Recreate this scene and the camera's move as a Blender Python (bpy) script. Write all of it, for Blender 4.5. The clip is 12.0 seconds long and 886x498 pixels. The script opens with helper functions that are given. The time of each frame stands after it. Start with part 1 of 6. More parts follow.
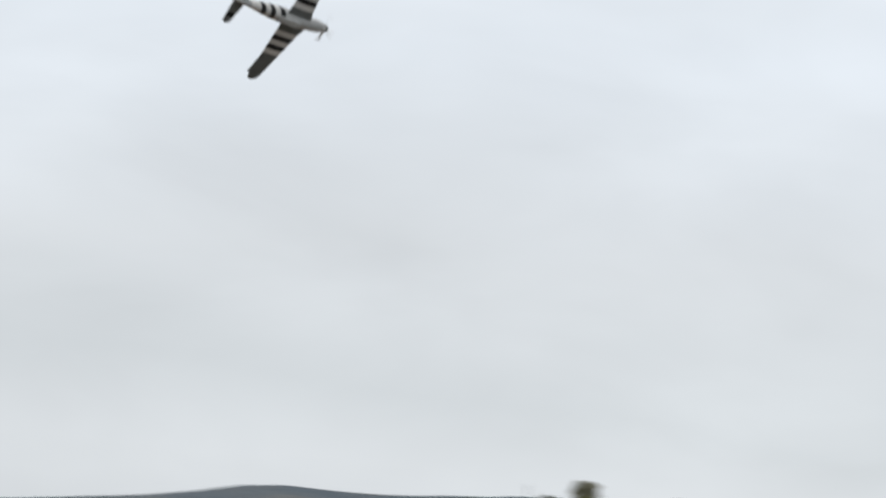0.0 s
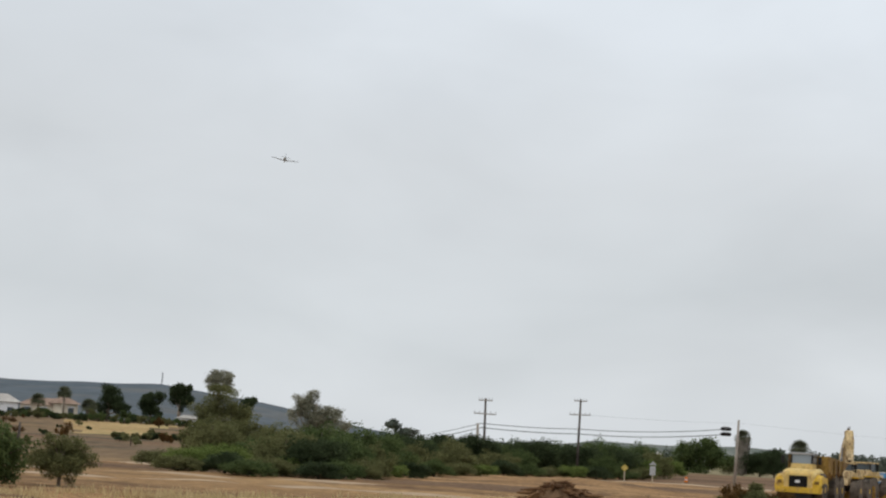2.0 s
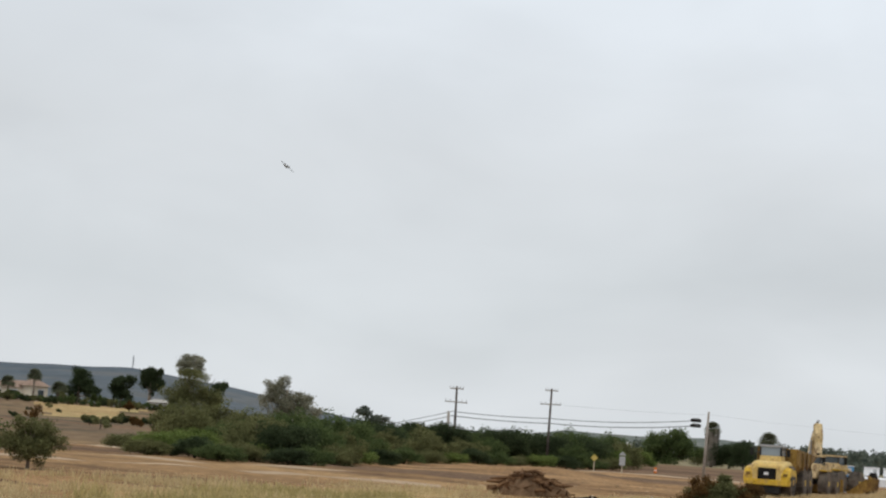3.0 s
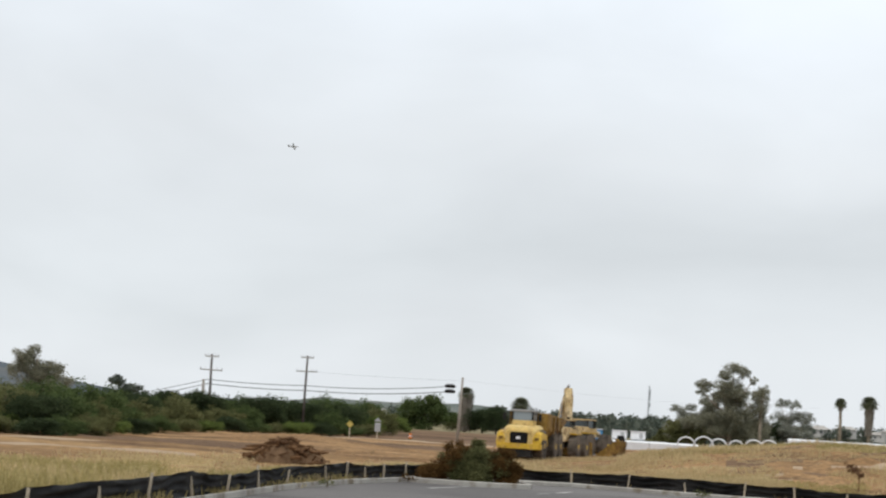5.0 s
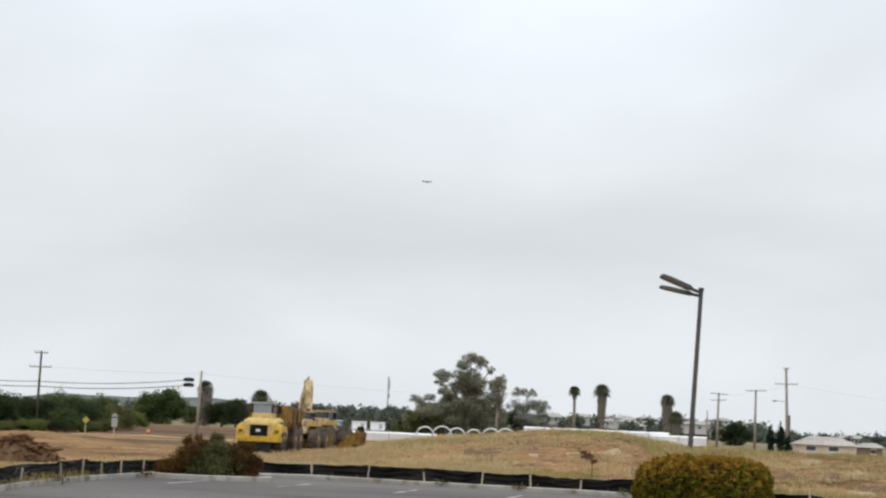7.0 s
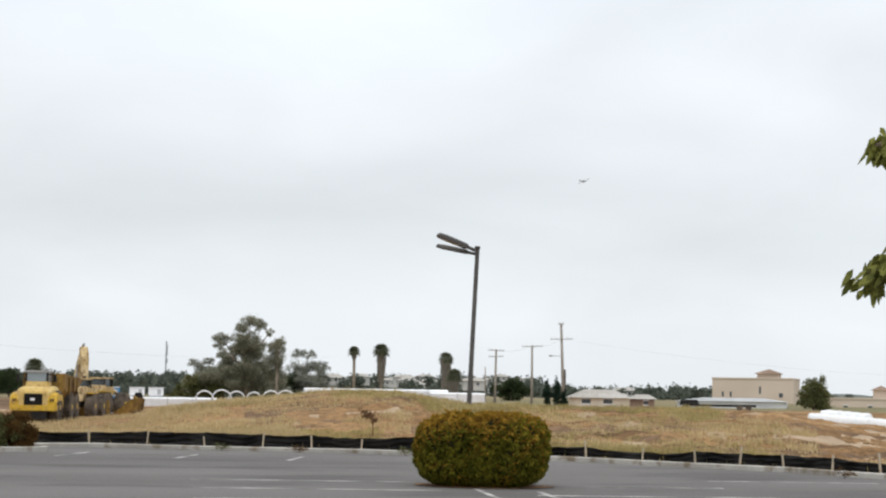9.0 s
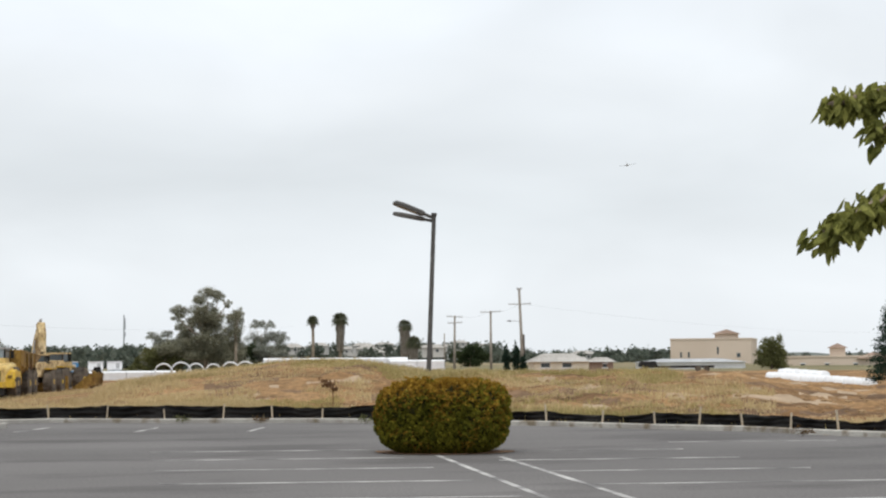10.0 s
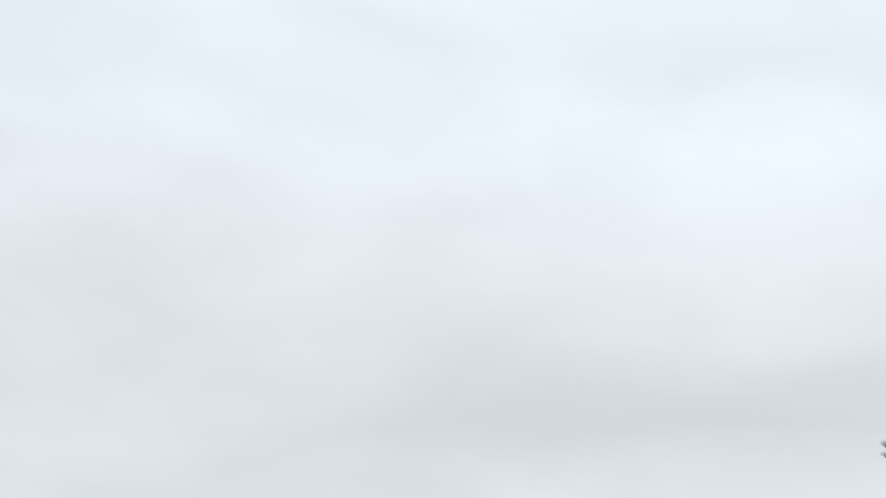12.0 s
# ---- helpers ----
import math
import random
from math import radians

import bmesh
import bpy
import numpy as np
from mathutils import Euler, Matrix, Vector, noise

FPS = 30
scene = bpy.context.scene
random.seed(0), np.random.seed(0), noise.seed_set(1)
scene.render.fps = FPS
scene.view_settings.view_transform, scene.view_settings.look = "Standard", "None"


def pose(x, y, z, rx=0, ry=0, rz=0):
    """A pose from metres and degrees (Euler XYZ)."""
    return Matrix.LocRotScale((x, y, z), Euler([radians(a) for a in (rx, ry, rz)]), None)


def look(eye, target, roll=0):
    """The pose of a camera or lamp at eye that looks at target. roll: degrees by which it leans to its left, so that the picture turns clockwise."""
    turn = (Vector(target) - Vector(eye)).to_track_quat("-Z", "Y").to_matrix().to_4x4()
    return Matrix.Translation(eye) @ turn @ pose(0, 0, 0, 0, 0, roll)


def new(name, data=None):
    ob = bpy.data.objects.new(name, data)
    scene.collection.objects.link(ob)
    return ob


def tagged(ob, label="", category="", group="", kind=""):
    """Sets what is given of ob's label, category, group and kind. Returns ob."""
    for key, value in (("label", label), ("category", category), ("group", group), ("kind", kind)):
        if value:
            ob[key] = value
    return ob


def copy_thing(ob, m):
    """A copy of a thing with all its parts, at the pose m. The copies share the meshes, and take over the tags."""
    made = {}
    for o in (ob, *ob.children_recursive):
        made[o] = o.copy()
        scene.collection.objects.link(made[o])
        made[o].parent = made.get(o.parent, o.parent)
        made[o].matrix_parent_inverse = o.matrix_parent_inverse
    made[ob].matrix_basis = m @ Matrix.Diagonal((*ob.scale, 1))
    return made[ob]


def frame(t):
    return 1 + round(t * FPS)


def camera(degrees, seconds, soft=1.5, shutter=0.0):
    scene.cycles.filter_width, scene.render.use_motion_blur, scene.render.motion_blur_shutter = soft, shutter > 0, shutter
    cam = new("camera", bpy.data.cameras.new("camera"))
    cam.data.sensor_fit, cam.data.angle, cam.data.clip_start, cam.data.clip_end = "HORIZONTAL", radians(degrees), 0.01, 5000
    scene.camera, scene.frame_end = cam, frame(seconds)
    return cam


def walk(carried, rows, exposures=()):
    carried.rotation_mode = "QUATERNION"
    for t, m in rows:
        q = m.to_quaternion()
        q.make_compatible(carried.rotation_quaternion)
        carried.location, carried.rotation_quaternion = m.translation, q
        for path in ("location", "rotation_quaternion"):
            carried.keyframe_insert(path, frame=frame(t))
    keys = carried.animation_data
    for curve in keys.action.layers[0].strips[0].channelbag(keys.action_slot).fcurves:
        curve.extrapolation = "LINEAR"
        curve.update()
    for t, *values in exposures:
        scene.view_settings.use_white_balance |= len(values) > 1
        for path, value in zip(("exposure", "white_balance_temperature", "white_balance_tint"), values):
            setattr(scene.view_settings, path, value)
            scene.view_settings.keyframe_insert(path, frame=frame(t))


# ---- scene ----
EYE = 1.6
cam = camera(28.4, 12.0, soft=2.2, shutter=0.25)
# t, heading, pitch, lean of a hand-held camera that pans from one spot
TURNS = [
    (0, 27.40, 9.54, -2.50), (0.1, 21.82, 9.10, -2.56), (0.2, 18.66, 8.71, -2.22), (0.3, 16.69, 8.49, -2.24),
    (0.5, 15.76, 8.03, -2.66), (1, 16.75, 7.24, -4.31), (1.5, 16.11, 6.59, -3.71), (2, 15.50, 6.59, -3.42),
    (2.5, 14.99, 6.55, -3.69), (2.7, 14.85, 6.42, -3.95), (4.3, 10.49, 5.75, -4.17), (4.5, 9.09, 5.66, -3.87),
    (5, 6.58, 5.72, -3.53), (5.5, 3.56, 5.77, -3.12), (6, 1.68, 6.00, -2.95), (6.5, 0.00, 6.00, -2.77),
    (7, -1.88, 5.90, -2.51), (7.5, -4.04, 5.55, -2.22), (7.7, -4.74, 5.48, -2.02), (9.3, -9.48, 4.50, -0.64),
    (9.5, -9.65, 4.24, -0.45), (10, -10.35, 3.76, 0.44), (10.5, -10.49, 3.56, 0.50), (11, -9.47, 3.84, -0.05),
    (11.5, -6.29, 5.63, -0.57), (11.7, -2.66, 7.54, -1.05), (11.8, -0.33, 8.63, -1.40), (11.9, 2.32, 9.81, -1.52),
    (12, 5.20, 11.42, -1.52),
]
walk(cam, [(t, pose(0, 0, EYE, 90 + p, r, y)) for t, y, p, r in TURNS],
     exposures=[(0, -0.05), (0.5, -0.16), (2.7, -0.12), (4.3, 0.06), (7.7, 0.08), (9.3, 0.19), (11.6, 0.19), (12, 0.0)])

# ---- daylight: closed overcast sky, veiled sun behind the camera ----
world = bpy.data.worlds.new("overcast")
scene.world = world
world.use_nodes = True
wn, wl = world.node_tree.nodes, world.node_tree.links
wn.clear()
w_out = wn.new("ShaderNodeOutputWorld")
w_bg = wn.new("ShaderNodeBackground")
w_sky = wn.new("ShaderNodeTexSky")
w_sky.sky_type, w_sky.sun_disc = "NISHITA", False
w_sky.sun_elevation, w_sky.sun_rotation = radians(58), radians(200)
w_tc = wn.new("ShaderNodeTexCoord")
w_sep = wn.new("ShaderNodeSeparateXYZ")
wl.new(w_tc.outputs["Generated"], w_sep.inputs[0])
w_ramp = wn.new("ShaderNodeValToRGB")      # brightness of the cloud cover by height
cr = w_ramp.color_ramp
cr.elements[0].position, cr.elements[0].color = 0.0, (0.700, 0.736, 0.768, 1)
cr.elements[1].position, cr.elements[1].color = 1.0, (1.0, 1.0, 1.0, 1)
for p, c in ((0.04, (0.730, 0.766, 0.798)), (0.085, (0.664, 0.703, 0.732)), (0.16, (0.722, 0.758, 0.790)), (0.28, (0.790, 0.846, 0.906)), (0.5, (0.90, 0.945, 1.0))):
    e = cr.elements.new(p)
    e.color = (*c, 1)
w_warp = wn.new("ShaderNodeMapping")
w_warp.inputs["Scale"].default_value = (1.0, 1.0, 2.3)
wl.new(w_tc.outputs["Generated"], w_warp.inputs[0])
w_no = wn.new("ShaderNodeTexNoise")
w_no.inputs["Scale"].default_value, w_no.inputs["Detail"].default_value, w_no.inputs["Roughness"].default_value = 2.9, 2.2, 0.45
w_no.inputs["Distortion"].default_value = 0.6
wl.new(w_warp.outputs[0], w_no.inputs["Vector"])
w_off = wn.new("ShaderNodeMath")           # the cloud's underside waves, so the bands lie unevenly
w_off.operation = "MULTIPLY_ADD"
w_off.inputs[1].default_value, w_off.inputs[2].default_value = 0.12, -0.06
wl.new(w_no.outputs[0], w_off.inputs[0])
w_add = wn.new("ShaderNodeMath")
w_add.operation = "ADD"
wl.new(w_sep.outputs[2], w_add.inputs[0])
wl.new(w_off.outputs[0], w_add.inputs[1])
wl.new(w_add.outputs[0], w_ramp.inputs[0])
w_br = wn.new("ShaderNodeMapRange")
w_br.inputs[1].default_value, w_br.inputs[2].default_value, w_br.inputs[3].default_value, w_br.inputs[4].default_value = 0.3, 0.7, 0.95, 1.05
wl.new(w_no.outputs[0], w_br.inputs[0])
w_flat = wn.new("ShaderNodeMapping")       # thin uneven sheets of cloud, seen edge-on
w_flat.inputs["Scale"].default_value = (1.0, 1.0, 2.4)
wl.new(w_tc.outputs["Generated"], w_flat.inputs[0])
w_fine = wn.new("ShaderNodeTexNoise")
w_fine.inputs["Scale"].default_value, w_fine.inputs["Detail"].default_value, w_fine.inputs["Roughness"].default_value = 5.2, 4.0, 0.5
w_fine.inputs["Distortion"].default_value = 0.4
wl.new(w_flat.outputs[0], w_fine.inputs["Vector"])
w_fr = wn.new("ShaderNodeMapRange")
w_fr.inputs[1].default_value, w_fr.inputs[2].default_value, w_fr.inputs[3].default_value, w_fr.inputs[4].default_value = 0.3, 0.7, 0.945, 1.05
wl.new(w_fine.outputs[0], w_fr.inputs[0])
w_both = wn.new("ShaderNodeMath")
w_both.operation = "MULTIPLY"
wl.new(w_br.outputs[0], w_both.inputs[0])
wl.new(w_fr.outputs[0], w_both.inputs[1])
w_side = wn.new("ShaderNodeMath")          # the cover thins towards the east
w_side.operation = "MULTIPLY_ADD"
w_side.inputs[1].default_value, w_side.inputs[2].default_value = 0.04, 1.0
wl.new(w_sep.outputs[0], w_side.inputs[0])
w_all = wn.new("ShaderNodeMath")
w_all.operation = "MULTIPLY"
wl.new(w_both.outputs[0], w_all.inputs[0])
wl.new(w_side.outputs[0], w_all.inputs[1])
w_mul = wn.new("ShaderNodeVectorMath")
w_mul.operation = "SCALE"
wl.new(w_ramp.outputs[0], w_mul.inputs[0])
wl.new(w_all.outputs[0], w_mul.inputs["Scale"])
w_sk = wn.new("ShaderNodeVectorMath")      # a trace of the clear sky's blue shines through
w_sk.operation = "SCALE"
w_sk.inputs["Scale"].default_value = 0.05
wl.new(w_sky.outputs[0], w_sk.inputs[0])
w_mix = wn.new("ShaderNodeMix")
w_mix.data_type = "RGBA"
w_mix.inputs[0].default_value = 0.05
wl.new(w_mul.outputs[0], w_mix.inputs[6])
wl.new(w_sk.outputs[0], w_mix.inputs[7])
wl.new(w_mix.outputs[2], w_bg.inputs[0])
w_bg.inputs[1].default_value = 1.075
wl.new(w_bg.outputs[0], w_out.inputs[0])
sun_data = bpy.data.lights.new("sun", "SUN")
sun_data.energy, sun_data.angle, sun_data.color = 1.0, radians(25), (1.0, 0.965, 0.91)
sun = new("sun", sun_data)
sun.matrix_world = look((0, 0, 60), (0.35 * 60, 0.62 * 60 * 0.8, -20))


# ---- materials ----
def mat(name, c1, c2, big=0.3, fine=8.0, rough=0.85, bump=0.25, metal=0.0, c3=None, island=False, each=False, spread=0.5, gloss=0.10, stretch=None):
    """Two colours mixed by coarse and fine noise; island, each: also by leaf or by piece; stretch: scale of the coarse noise by axis."""
    m = bpy.data.materials.new(name)
    m.use_nodes = True
    n, l = m.node_tree.nodes, m.node_tree.links
    b = n["Principled BSDF"]
    b.inputs["Roughness"].default_value, b.inputs["Metallic"].default_value = rough, metal
    b.inputs["Specular IOR Level"].default_value = gloss
    tc = n.new("ShaderNodeTexCoord")
    na, nb = n.new("ShaderNodeTexNoise"), n.new("ShaderNodeTexNoise")
    for q, s, d in ((na, big, 4), (nb, fine, 3)):
        q.inputs["Scale"].default_value, q.inputs["Detail"].default_value = s, d
        l.new(tc.outputs["Object"], q.inputs["Vector"])
    if stretch:
        mp = n.new("ShaderNodeMapping")
        mp.inputs["Scale"].default_value = stretch
        l.new(tc.outputs["Object"], mp.inputs[0])
        l.new(mp.outputs[0], na.inputs["Vector"])
    ma = n.new("ShaderNodeMapRange")
    ma.inputs[1].default_value, ma.inputs[2].default_value = 0.35, 0.65
    l.new(na.outputs[0], ma.inputs[0])
    last = ma.outputs[0]
    if island or each:
        g = n.new("ShaderNodeNewGeometry" if island else "ShaderNodeObjectInfo")
        k = n.new("ShaderNodeMix")
        k.inputs[0].default_value = 0.65
        l.new(last, k.inputs[2])
        l.new(g.outputs["Random Per Island" if island else "Random"], k.inputs[3])
        last = k.outputs[0]
    m1 = n.new("ShaderNodeMix")
    m1.data_type = "RGBA"
    m1.inputs[6].default_value, m1.inputs[7].default_value = (*c1, 1), (*c2, 1)
    l.new(last, m1.inputs[0])
    mb = n.new("ShaderNodeMapRange")
    mb.inputs[1].default_value, mb.inputs[2].default_value, mb.inputs[3].default_value, mb.inputs[4].default_value = 0.3, 0.7, 1 - spread * 0.5, 1 + spread * 0.5
    l.new(nb.outputs[0], mb.inputs[0])
    colour = m1.outputs[2]
    if c3:
        nc = n.new("ShaderNodeTexNoise")
        nc.inputs["Scale"].default_value, nc.inputs["Detail"].default_value = big * 3.1, 5
        l.new(mp.outputs[0] if stretch else tc.outputs["Object"], nc.inputs["Vector"])
        mc = n.new("ShaderNodeMapRange")
        mc.inputs[1].default_value, mc.inputs[2].default_value = 0.52, 0.66
        l.new(nc.outputs[0], mc.inputs[0])
        m3 = n.new("ShaderNodeMix")
        m3.data_type = "RGBA"
        l.new(mc.outputs[0], m3.inputs[0])
        l.new(colour, m3.inputs[6])
        m3.inputs[7].default_value = (*c3, 1)
        colour = m3.outputs[2]
    sc = n.new("ShaderNodeVectorMath")
    sc.operation = "SCALE"
    l.new(colour, sc.inputs[0])
    l.new(mb.outputs[0], sc.inputs["Scale"])
    l.new(sc.outputs[0], b.inputs["Base Color"])
    if bump:
        bp = n.new("ShaderNodeBump")
        bp.inputs["Strength"].default_value, bp.inputs["Distance"].default_value = bump, 0.4 / fine
        l.new(nb.outputs[0], bp.inputs["Height"])
        l.new(bp.outputs[0], b.inputs["Normal"])
    return m


def leafy(name, c1, c2, big=0.8, shine=0.06):
    m = mat(name, c1, c2, big, 30.0, 0.75, 0.0, island=True, spread=0.5, gloss=shine)
    b = m.node_tree.nodes["Principled BSDF"]
    n, l = m.node_tree.nodes, m.node_tree.links
    thin = n.new("ShaderNodeBsdfTranslucent")      # light comes through the leaves
    l.new(b.inputs["Base Color"].links[0].from_socket, thin.inputs[0])
    mix = n.new("ShaderNodeMixShader")
    mix.inputs[0].default_value = 0.36
    l.new(b.outputs[0], mix.inputs[1])
    l.new(thin.outputs[0], mix.inputs[2])
    l.new(mix.outputs[0], n["Material Output"].inputs[0])
    return m


